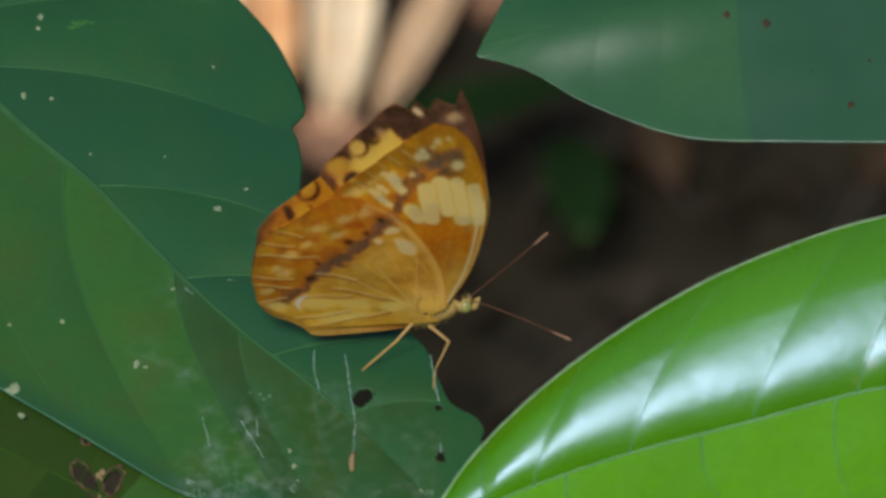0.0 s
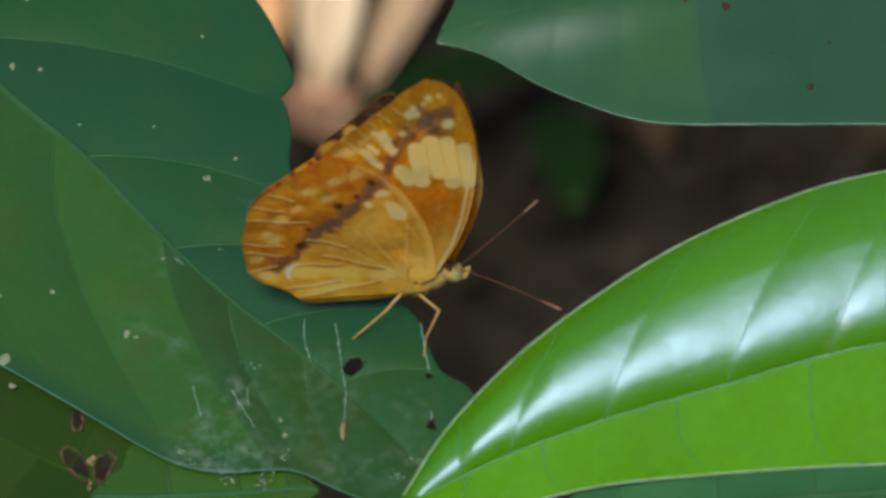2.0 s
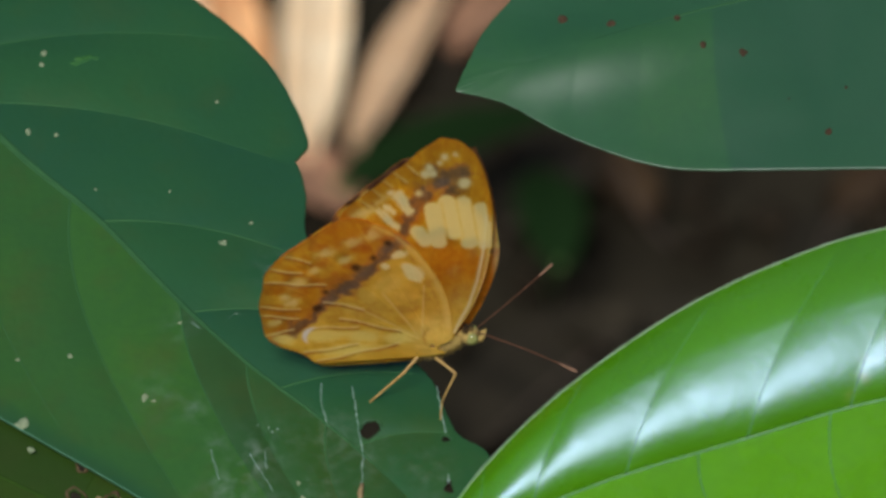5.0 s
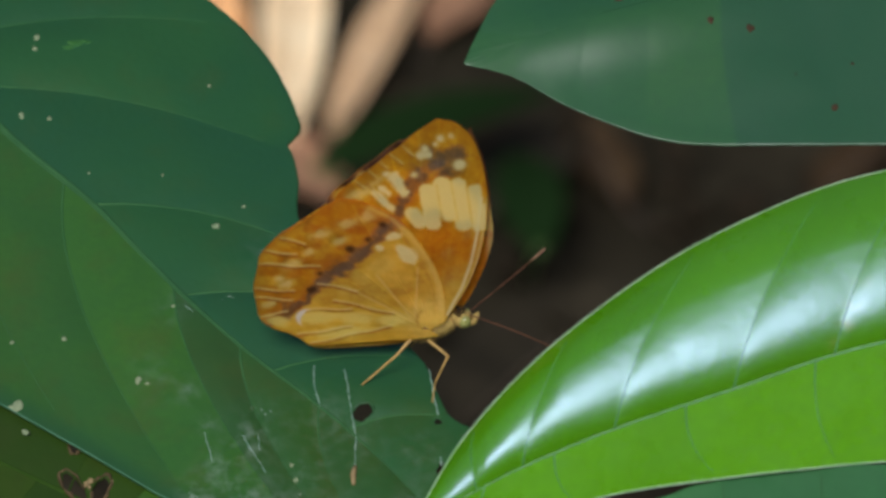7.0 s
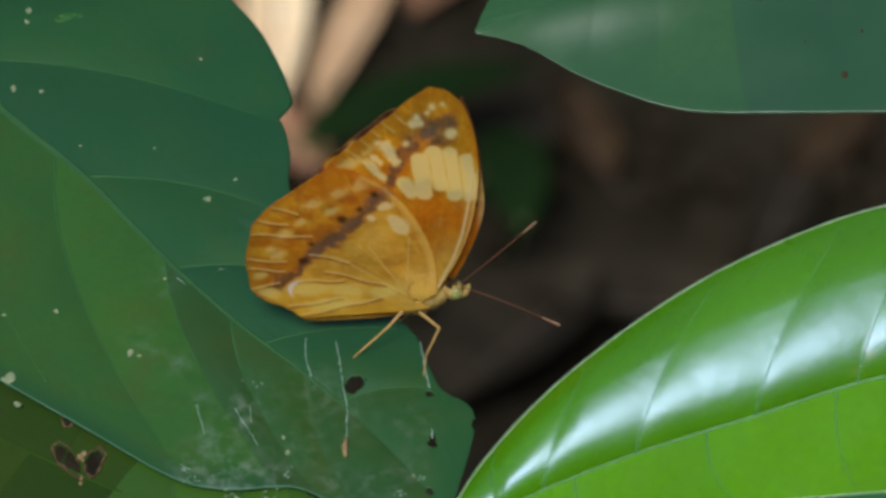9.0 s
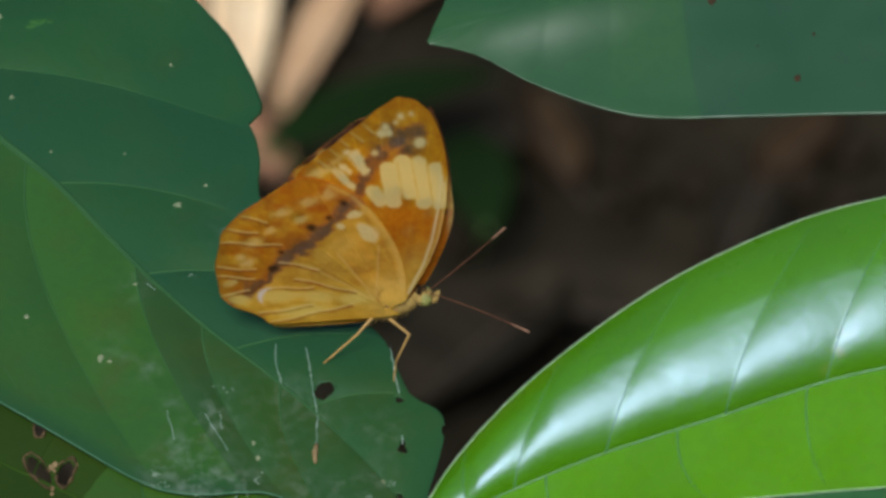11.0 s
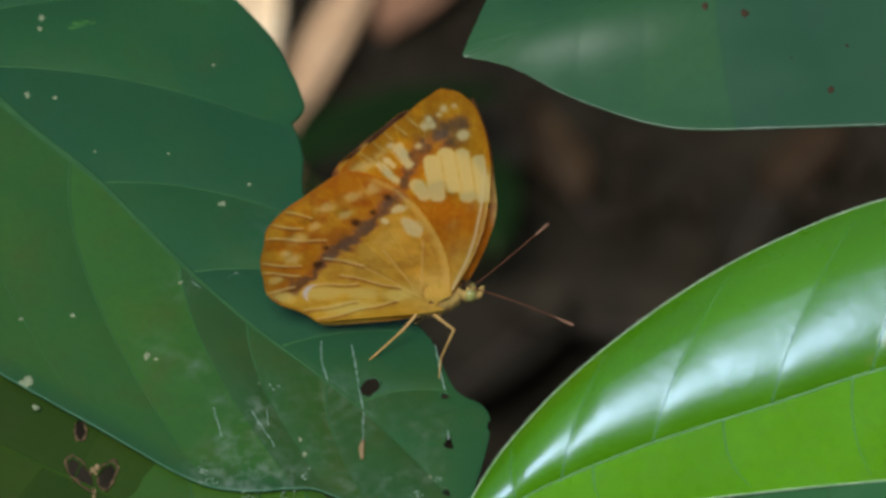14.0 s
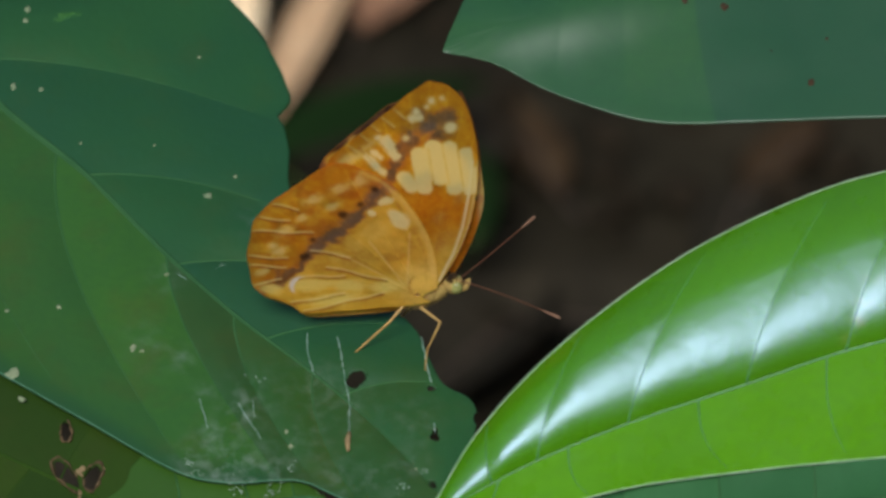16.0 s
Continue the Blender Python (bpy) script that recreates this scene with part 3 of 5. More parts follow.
build_leaf("small_leaf", low_blade, (-36.7, -25.6, 14.0), M_LOW_LEAF, M_OLD_VEIN,
                      "small fresh green leaf under the broad leaf", "leaves of the shrub", 90, 40, (),
                      midrib=(0.5, 0.2), vein_r=0.12, petiole=[(-36.7, -25.6, 14.0), (-48, -29, 8), (-75, -34, -20), (-104, -36, -70)])

back_blade = Blade(C_MID, C_UP, C_LOW, lambda x, y, m: 27.6 - 0.02 * (y + 22), (0.2, 0.4, 0.6, 0.8), (0.2, 0.4, 0.6, 0.8), quilt=0.5, seed=5.0)
build_leaf("hidden_leaf", back_blade, (68.2, -23.1, 27.6), M_BACK_LEAF, M_OLD_VEIN,
                       "dark green leaf behind the bright glossy leaf", "leaves of the shrub", 120, 50, (),
                       midrib=(0.3, 0.6), vein_r=0.15, petiole=[(68.2, -23.1, 27.6), (80, -22, 14), (90, -26, 0), (98, -34, -4)])


def shrub_stem(foot, top, seed):
    """An upright woody stem from the soil that carries the leaf stalks."""
    bm = bmesh.new()
    a, b = Vector(foot), Vector(top)
    pts = [a.lerp(b, k / 23) + Vector((0.003 * math.sin(k * 0.7 + seed), 0.003 * math.cos(k * 0.9 + seed), 0)) * (1 if 0 < k < 23 else 0) for k in range(24)]
    tube(bm, pts, [0.0045 - 0.002 * k / 23 for k in range(24)], 10)
    for k in (6, 11, 15, 19):
        blob(bm, pts[k], (0.005, 0.005, 0.003), seg=10, rings=6)
    ob = part("shrub_stem", bm, M_STEM, None)
    return tagged(ob, "slender green woody shrub stem rising from soil", "stem", "stems of the shrub")


shrub_stem((-0.1035, 0.1160, -0.01), (-0.1042, 0.1180, 0.70), 0.5)
shrub_stem((0.0985, 0.0030, -0.01), (0.0982, 0.0080, 0.66), 2.5)


# ---- marks on the broad leaf ----
def on_left(x, y, lift=0.0):
    """A place on the broad leaf's face near (x, y), in its own space."""
    best, spot = 1e9, None
    for side in (0, 1):
        s0, s1, t0, t1 = 0.05, 0.99, 0.0, 0.98
        for _ in range(4):
            s, t = np.meshgrid(np.linspace(s0, s1, 40), np.linspace(t0, t1, 30), indexing="ij")
            g = left_blade.place(s.ravel(), t.ravel(), side)
            d = np.hypot(g[:, 0] - x, g[:, 1] - y)
            k = int(d.argmin())
            ds, dt = (s1 - s0) / 12, (t1 - t0) / 10
            s0, s1 = max(0.0, s.ravel()[k] - ds), min(1.0, s.ravel()[k] + ds)
            t0, t1 = max(0.0, t.ravel()[k] - dt), min(1.0, t.ravel()[k] + dt)
        if d[k] < best:
            best, spot = d[k], g[k]
    return Vector((x + 12.9, y + 9.1, spot[2] - (y - spot[1]) + lift + 1.4)) * MM


LEAF_TURN = Matrix.Rotation(radians(-45), 3, 'X')
SPECKS = [(-24.7, 10.7, 0.36), (-46.4, -9.8, 0.55), (-45.0, 23.5, 0.30), (-32.7, -6.8, 0.3), (-31.7, -7.2, 0.22), (-26.3, 27.4, 0.16),
          (-47.2, 33.2, 0.30), (-47.3, 31.9, 0.26), (-48.3, 23.8, 0.32), (-41.5, -2.2, 0.2), (-47.5, -2.6, 0.18), (-14.4, -17.8, 0.26), (-0.2, -20.4, 0.35),
          (-29.2, 1.5, 0.25), (-45.2, -12.6, 0.3), (-39.9, 17.0, 0.16), (-31.2, 16.7, 0.11), (-14.9, -16.2, 0.2), (-21.6, 13.0, 0.14)]
for x, y, r in SPECKS:
    bm = bmesh.new()
    blob(bm, on_left(x, y, -0.02), (r * (0.9 + 0.5 * abs(math.sin(x * 3))) * MM, r * (1.1 + 0.6 * abs(math.cos(x * 5))) * MM, 0.10 * MM), LEAF_TURN, 14, 8, 0.9, x)
    part("speck", bm, M_SPECK, left_leaf, "pale fleck on the leaf")
bm = bmesh.new()
for x, y, r in ((-42.3, 32.4, 0.9), (-41.2, 32.7, 0.6), (-43.2, 32.0, 0.55)):
    blob(bm, on_left(x, y, -0.06), (r * 1.2 * MM, r * 0.8 * MM, 0.09 * MM), LEAF_TURN, 18, 10, 0.7, x)
part("yellowed_patch", bm, M_YELLOWED, left_leaf, "small yellowed patch")
SCRATCHES = [[(-12.8, -5.2), (-12.6, -7.6), (-11.9, -9.9)], [(-9.3, -5.6), (-8.7, -8.4), (-8.4, -10.6), (-7.9, -12.6), (-7.8, -16.4)],
             [(0.3, -5.6), (0.9, -8.5), (1.4, -10.7)], [(-24.9, -12.6), (-24.4, -14.2), (-23.9, -15.8)],
             [(-20.6, -13.0), (-19.2, -15.0), (-17.8, -17.0)], [(-18.9, -12.8), (-18.6, -14.6)],
             [(-27.9, 1.6), (-26.9, 0.9)], [(1.8, -15.2), (1.9, -16.2)]]
for line in SCRATCHES:
    bm = bmesh.new()
    n = 12 * len(line)
    pts = [on_left(x + 0.16 * noise.noise(Vector((x, y * 1.3, 4))), y, 0.04) for x, y in spline(line, n)]
    thin = 0.65 if line[0][0] < -15 else 1.0
    tube(bm, pts, [thin * (0.02 + 0.10 * max(0.0, 0.55 + noise.noise(Vector((k * 0.6, line[0][0], 1))))) * MM for k in range(n)], 6)
    part("scratch", bm, M_SCRATCH, left_leaf, "thin silvery scratch")
grit = random.Random(23)
for x, y, spread, count in ((-25.3, -20.7, 0.9, 14), (-26.0, -19.6, 0.5, 6), (-20.2, -22.4, 1.3, 16), (-16.2, -22.9, 1.0, 14), (-14.3, -20.0, 0.8, 7), (-1.8, -22.4, 0.7, 9), (0.9, -20.6, 0.5, 7), (-18.6, -9.9, 1.1, 5), (-22.6, 2.6, 0.6, 4)):
    bm = bmesh.new()
    for k in range(count):
        r = grit.uniform(0.04, 0.15)
        spot = on_left(x + grit.gauss(0, 0.6) * spread, y + grit.gauss(0, 0.45) * spread, -0.01)
        blob(bm, spot, (r * grit.uniform(0.8, 2.0) * MM, r * MM, 0.05 * MM), LEAF_TURN @ Matrix.Rotation(grit.uniform(-1, 1), 3, 'Z'), 9, 5, 0.9, k * 3.1)
    part("crust", bm, M_CRUST, left_leaf, "whitish dried crust on the leaf")
bm = bmesh.new()
tube(bm, [on_left(x, y, 0.2) for x, y in ((-7.8, -16.3), (-8.0, -17.2), (-7.9, -18.3))], [0.22 * MM, 0.36 * MM, 0.2 * MM], 7)
part("scar", bm, M_GALL, left_leaf, "small tan scar")
for x, y, r, sd, far, turn in UNDER_BITES:
    bm = bmesh.new()
    ring = []
    for a in np.linspace(0.5 + sd, 5.9 + sd, 48):
        q = r * 1.06 * bite_edge(a, sd)
        p, o = q * math.cos(a) * far, q * math.sin(a)
        p, o = p * math.cos(radians(turn)) - o * math.sin(radians(turn)), p * math.sin(radians(turn)) + o * math.cos(radians(turn))
        ring.append(Vector((x + 60 + p, y + 14 + o, -11.8 - y - o - 1.8 + 0.30)) * MM)
    tube(bm, ring, [(0.05 + 0.42 * abs(noise.noise(Vector((k * 0.13, sd * 7, 2))))) * MM for k in range(48)], 6)
    part("hole_rim", bm, M_SCAR, under_leaf, "withered brown rim of a hole")
bm = bmesh.new()
for x, y, r in ((-38.3, -20.6, 0.34), (-37.9, -20.3, 0.30), (-38.0, -21.0, 0.26), (-38.1, -22.9, 0.30), (-38.1, -23.5, 0.24), (-35.5, -20.4, 0.22)):
    blob(bm, Vector((x + 60, y + 14, -11.8 - y - 1.8 + 0.22)) * MM, (r * MM, r * 1.3 * MM, 0.12 * MM), Matrix.Rotation(radians(-45), 3, 'X'), 12, 8, 0.6, x)
part("dead_tissue", bm, M_GALL, under_leaf, "tan dead tissue between the holes")


# ---- butterfly ----
def value_noise(x, y, scale, seed):
    rng = np.random.RandomState(seed)
    g = rng.rand(64, 64)
    x, y = x * scale + 20, y * scale + 20
    i, j = np.floor(x).astype(int), np.floor(y).astype(int)
    f, h = x - i, y - j
    f, h = f * f * (3 - 2 * f), h * h * (3 - 2 * h)
    i0, j0, i1, j1 = i % 64, j % 64, (i + 1) % 64, (j + 1) % 64
    return (g[i0, j0] * (1 - f) + g[i1, j0] * f) * (1 - h) + (g[i0, j1] * (1 - f) + g[i1, j1] * f) * h


def soft(d, w):
    return 1 / (1 + np.exp(np.clip(d / w, -40, 40)))


def dot(u, v, cu, cv, r, w=0.12):
    return soft(np.hypot(u - cu, v - cv) - r, w)


def lay(col, mask, paint):
    m = mask[:, None]
    return col * (1 - m) + np.array(paint) * m


def ground_colour(u, v, a, b, scale, seed):
    n = value_noise(u, v, scale, seed)[:, None] * 0.65 + value_noise(u, v, scale * 3.1, seed + 1)[:, None] * 0.35
    return np.array(a) * (1 - n) + np.array(b) * n


def cell(u, v, u0, v0, u1, v1, r, w=0.18):
    """A long scale patch between two veins."""
    du, dv = u1 - u0, v1 - v0
    k = np.clip(((u - u0) * du + (v - v0) * dv) / (du * du + dv * dv + 1e-9), 0, 1)
    return soft(np.hypot(u - u0 - k * du, v - v0 - k * dv) - r, w)


FORE_VEINS = (0.08, 0.13, 0.21, 0.28, 0.35, 0.42, 0.49, 0.56, 0.63, 0.72, 0.80)
HIND_VEINS = (0.12, 0.22, 0.30, 0.37, 0.44, 0.51, 0.58, 0.65, 0.72, 0.79, 0.87)


def sector_tones(col, r, th, veins, seed, much):
    """Scale patches that change tone from one cell between the veins to the next."""
    rng = np.random.RandomState(seed)
    table = rng.rand(len(veins) + 1, 14)
    k = np.searchsorted(veins, th)
    edges = np.concatenate([[0], veins, [1]])
    f = (th - edges[k]) / (edges[k + 1] - edges[k] + 1e-9)
    x = r * 9 + rng.rand(len(veins) + 1)[k] + 0.5 * (2 * f - 1) ** 2
    i = np.floor(x).astype(int)
    g = np.clip((x - i) * 4, 0, 1)
    t = table[k, np.clip(i - 1, 0, 13)] * (1 - g) + table[k, np.clip(i, 0, 13)] * g
    return col * (1 + much * (2 * t[:, None] - 1))


BLACK, UMBER = (0.014, 0.008, 0.005), (0.055, 0.032, 0.022)


def blotch(u, v, cu, cv, ru, rv, turn=0.0, w=0.2, edge=0.0):
    """An oval scale patch, turned by degrees; edge: a wobble that frays its rim."""
    c, s = math.cos(radians(turn)), math.sin(radians(turn))
    a, b = (u - cu) * c + (v - cv) * s, (v - cv) * c - (u - cu) * s
    return soft(np.hypot(a / ru, b / rv) - 1 + edge, w)


def arc(u, v, cu, cv, r, width, a0, a1, w=0.08):
    """A crescent line about (cu, cv), between two bearings in degrees."""
    d = np.hypot(u - cu, v - cv)
    mid, half = radians((a0 + a1) / 2), radians((a1 - a0) / 2)
    off = np.abs((np.arctan2(v - cv, u - cu) - mid + np.pi) % (2 * np.pi) - np.pi)
    return soft(np.abs(d - r) - width * np.clip(1.25 - off / half, 0.3, 1), w) * soft(off - half, 0.1)


def stroke(u, v, points, width, w=0.1):
    """A soft line through a few points."""
    m = np.zeros(len(u))
    for a, b in zip(points, points[1:]):
        m = np.maximum(m, cell(u, v, *a, *b, width, w))
    return m


def fore_upper(u, v, r, th):
    wob = value_noise(u, v, 0.9, 3) - 0.5
    fine = value_noise(u, v, 2.3, 4) - 0.5
    lemon = (0.88, 0.67, 0.130)
    col = ground_colour(u, v, (0.21, 0.096, 0.007), (0.33, 0.155, 0.012), 0.45, 5)
    col = lay(col, blotch(u, v, 1.1, 13.2, 2.6, 2.0, 0, 0.3, 0.5 * wob) * 0.85, (0.50, 0.195, 0.012))
    col = lay(col, blotch(u, v, 3.6, 12.4, 1.4, 2.6, 0, 0.3, 0.4 * wob) * 0.5, (0.44, 0.180, 0.012))
    # the yellow band with its toothed lower edge
    xs = np.array([-13.1, -11.5, -7.7, -7.0, -5.9, -5.1, -4.2, -3.1, -2.2, -2.0, -0.9, -0.2, 0.7, 1.5, 2.3, 3.4, 4.1, 5.2])
    ys = np.array([15.1, 17.2, 13.0, 13.5, 14.8, 14.6, 13.7, 13.1, 13.9, 16.1, 16.5, 16.0, 17.0, 15.8, 15.0, 14.8, 15.3, 14.4])
    low = np.interp(u + 0.15 * fine, np.maximum.accumulate(xs), ys) + 0.25 * fine
    tx = np.array([-12.3, -10.2, -8.1, -6.2, -5.0, -4.0, -2.8, -1.6, -0.3, 1.3, 2.3, 4.1, 5.3])
    ty = np.array([19.5, 20.3, 21.7, 22.8, 23.8, 22.6, 21.9, 22.0, 22.6, 22.2, 20.8, 20.0, 17.5])
    top = np.interp(u, tx, ty) + 0.4 * fine
    inner = soft(u - 6.2, 0.2)
    col = lay(col, soft(np.abs(v - low + 0.45) - 0.42 - 0.4 * wob, 0.10) * soft(-(u + 5.9), 0.2) * inner, (0.035, 0.018, 0.010))
    yellow = soft(low - v, 0.08) * soft(v - top, 0.12)
    col = lay(col, yellow, lemon)
    col = lay(col, yellow * stroke(u, v, [(-3.2, 21.7), (-4.4, 18.8), (-5.6, 17.2), (-7.1, 15.1)], 0.75, 0.45) * 0.75, (0.62, 0.290, 0.020))
    col = lay(col, yellow * blotch(u, v, -7.9, 15.0, 1.8, 1.5, 0, 0.3) * 0.7, (0.56, 0.250, 0.016))
    col = lay(col, yellow * blotch(u, v, -11.5, 17.2, 2.2, 1.7, 0, 0.3) * 0.5, (0.62, 0.330, 0.030))
    col = lay(col, yellow * blotch(u, v, 2.1, 17.8, 2.6, 2.4, 0, 0.5) * 0.4, (0.82, 0.60, 0.13))
    for c in ((-1.4, 16.0, 0.75, 0.80), (0.7, 16.3, 0.62, 0.62), (3.5, 14.4, 0.70, 0.40), (-2.6, 13.3, 0.75, 0.35), (-6.1, 14.4, 0.70, 0.35), (4.4, 14.7, 0.35, 0.5)):
        col = lay(col, blotch(u, v, *c, 0, 0.12, 0.5 * wob), (0.042, 0.020, 0.012))
    # the dark tip and outer margin
    dark = np.maximum(soft(top - v, 0.14) * soft(-(u + 10.8), 0.3), soft(0.905 - r + 0.05 * wob, 0.015) * soft(-v + 14, 0.3)) * soft(u - 5.75 + 0.06 * (v - 18), 0.15)
    tone = np.array(BLACK) * 1.6 + (np.array(UMBER) * 1.7 - np.array(BLACK)) * np.clip(value_noise(u, v, 0.8, 17) * 0.8 + value_noise(u, v, 2.4, 18) * 0.5, 0, 1)[:, None]
    col = col * (1 - dark[:, None]) + tone * dark[:, None]
    col = lay(col, blotch(u, v, -8.5, 21.2, 0.85, 0.95, 20, 0.15), (0.70, 0.53, 0.13))
    col = lay(col, blotch(u, v, -10.8, 18.7, 1.15, 1.0, 30, 0.2), (0.66, 0.42, 0.06))
    col = lay(col, arc(u, v, -8.6, 21.2, 1.15, 0.22, -110, 100), BLACK)
    col = lay(col, arc(u, v, -10.4, 18.9, 1.35, 0.16, 20, 160), BLACK)
    col = lay(col, arc(u, v, -6.8, 22.6, 0.8, 0.17, -150, -10), BLACK)
    for c in ((-3.4, 20.4, 0.58, 0.66), (-5.3, 17.6, 0.62, 0.66), (-9.1, 17.0, 1.08, 1.18)):
        col = lay(col, blotch(u, v, *c, 0, 0.12, 0.25 * fine), (0.020, 0.011, 0.007))
    col = lay(col, blotch(u, v, -9.0, 17.0, 0.55, 0.6, 0, 0.3) * 0.6, (0.085, 0.085, 0.065))
    col = lay(col, blotch(u, v, -1.9, 26.0, 0.62, 0.34, -40, 0.15), (0.74, 0.66, 0.42))
    col = lay(col, blotch(u, v, 2.1, 25.3, 0.8, 0.6, 10, 0.3, 0.4 * fine) * 0.8, (0.48, 0.40, 0.24))
    col = lay(col, blotch(u, v, -5.9, 23.2, 0.6, 0.4, -30, 0.3) * 0.7, (0.36, 0.30, 0.18))
    for c in ((0.2, 24.0, 0.9, 0.5), (-3.7, 25.2, 0.8, 0.5), (3.2, 23.2, 0.5, 0.9), (-7.1, 24.3, 0.8, 0.5)):
        col = lay(col, blotch(u, v, *c, 20, 0.4) * 0.45, (0.105, 0.072, 0.050))
    col = lay(col, blotch(u, v, 0.8, 9.6, 0.32, 0.32, 0, 0.2) * 0.5, (0.12, 0.055, 0.02))
    col = lay(col, soft(5.35 - u + 0.02 * (v - 15) ** 2, 0.12) * soft(v - 24, 0.5) * 0.7, (0.40, 0.30, 0.17))
    return col


def hind_upper(u, v, r, th):
    wob = value_noise(u, v, 0.8, 8) - 0.5
    fine = value_noise(u, v, 2.0, 9) - 0.5
    col = ground_colour(u, v, (0.235, 0.108, 0.008), (0.36, 0.172, 0.013), 0.45, 9)
    rim = soft(0.70 - r - 0.05 * wob, 0.05)
    col = lay(col, rim * 0.75, (0.50, 0.235, 0.016))
    col = lay(col, blotch(u, v, -12.2, 14.2, 2.2, 1.6, 40, 0.4) * 0.7, (0.54, 0.230, 0.012))
    col = lay(col, blotch(u, v, -7.8, 11.4, 1.6, 0.9, 60, 0.4) * 0.4, (0.44, 0.27, 0.07))
    # two rows of scallops along the outer rim, with yellowish cells between
    for c in ((-14.7, 15.8, 1.45), (-15.1, 12.4, 1.45), (-17.4, 9.8, 1.3), (-17.8, 6.9, 1.25), (-18.3, 3.8, 1.2)):
        col = lay(col, blotch(u, v, c[0] - 0.2, c[1], c[2] * 0.85, c[2] * 0.9, 0, 0.25) * 0.7, (0.60, 0.340, 0.035))
        col = lay(col, arc(u, v, *c, 0.30, -120, 65), BLACK)
    for c in ((-16.6, 12.7, 0.55, 1.0), (-18.3, 9.5, 0.45, 0.95), (-18.8, 6.2, 0.42, 1.0), (-19.4, 3.0, 0.40, 0.9), (-15.6, 15.3, 0.4, 0.7)):
        col = lay(col, blotch(u, v, *c, 25, 0.15, 0.4 * fine), (0.030, 0.016, 0.010))
    line = np.abs(np.sin((th - 0.30) * np.pi / 0.052))
    back = soft(0.42 - th, 0.02) * soft(-v + 0.5, 0.5)
    col = lay(col, soft(np.abs(r - 0.93 + 0.022 * line) - 0.007, 0.005) * back * 0.7, BLACK)
    col = lay(col, soft(0.945 - r + 0.03 * wob, 0.014) * back * 0.9, (0.062, 0.040, 0.026))
    col = lay(col, soft(v - 0.6 - 0.8 * wob, 0.8) * 0.75, (0.44, 0.300, 0.095))
    for c in ((-10.6, 12.5, 0.85), (-12.1, 10.8, 0.40), (-14.1, 8.7, 0.40), (-14.7, 5.8, 0.52)):
        col = lay(col, dot(u + 0.1 * fine, v, *c, 0.10), BLACK)
    col = lay(col, soft(np.hypot(u, v) - 7.5 - 2 * wob, 1.2) * 0.6, (0.19, 0.085, 0.008))
    return col


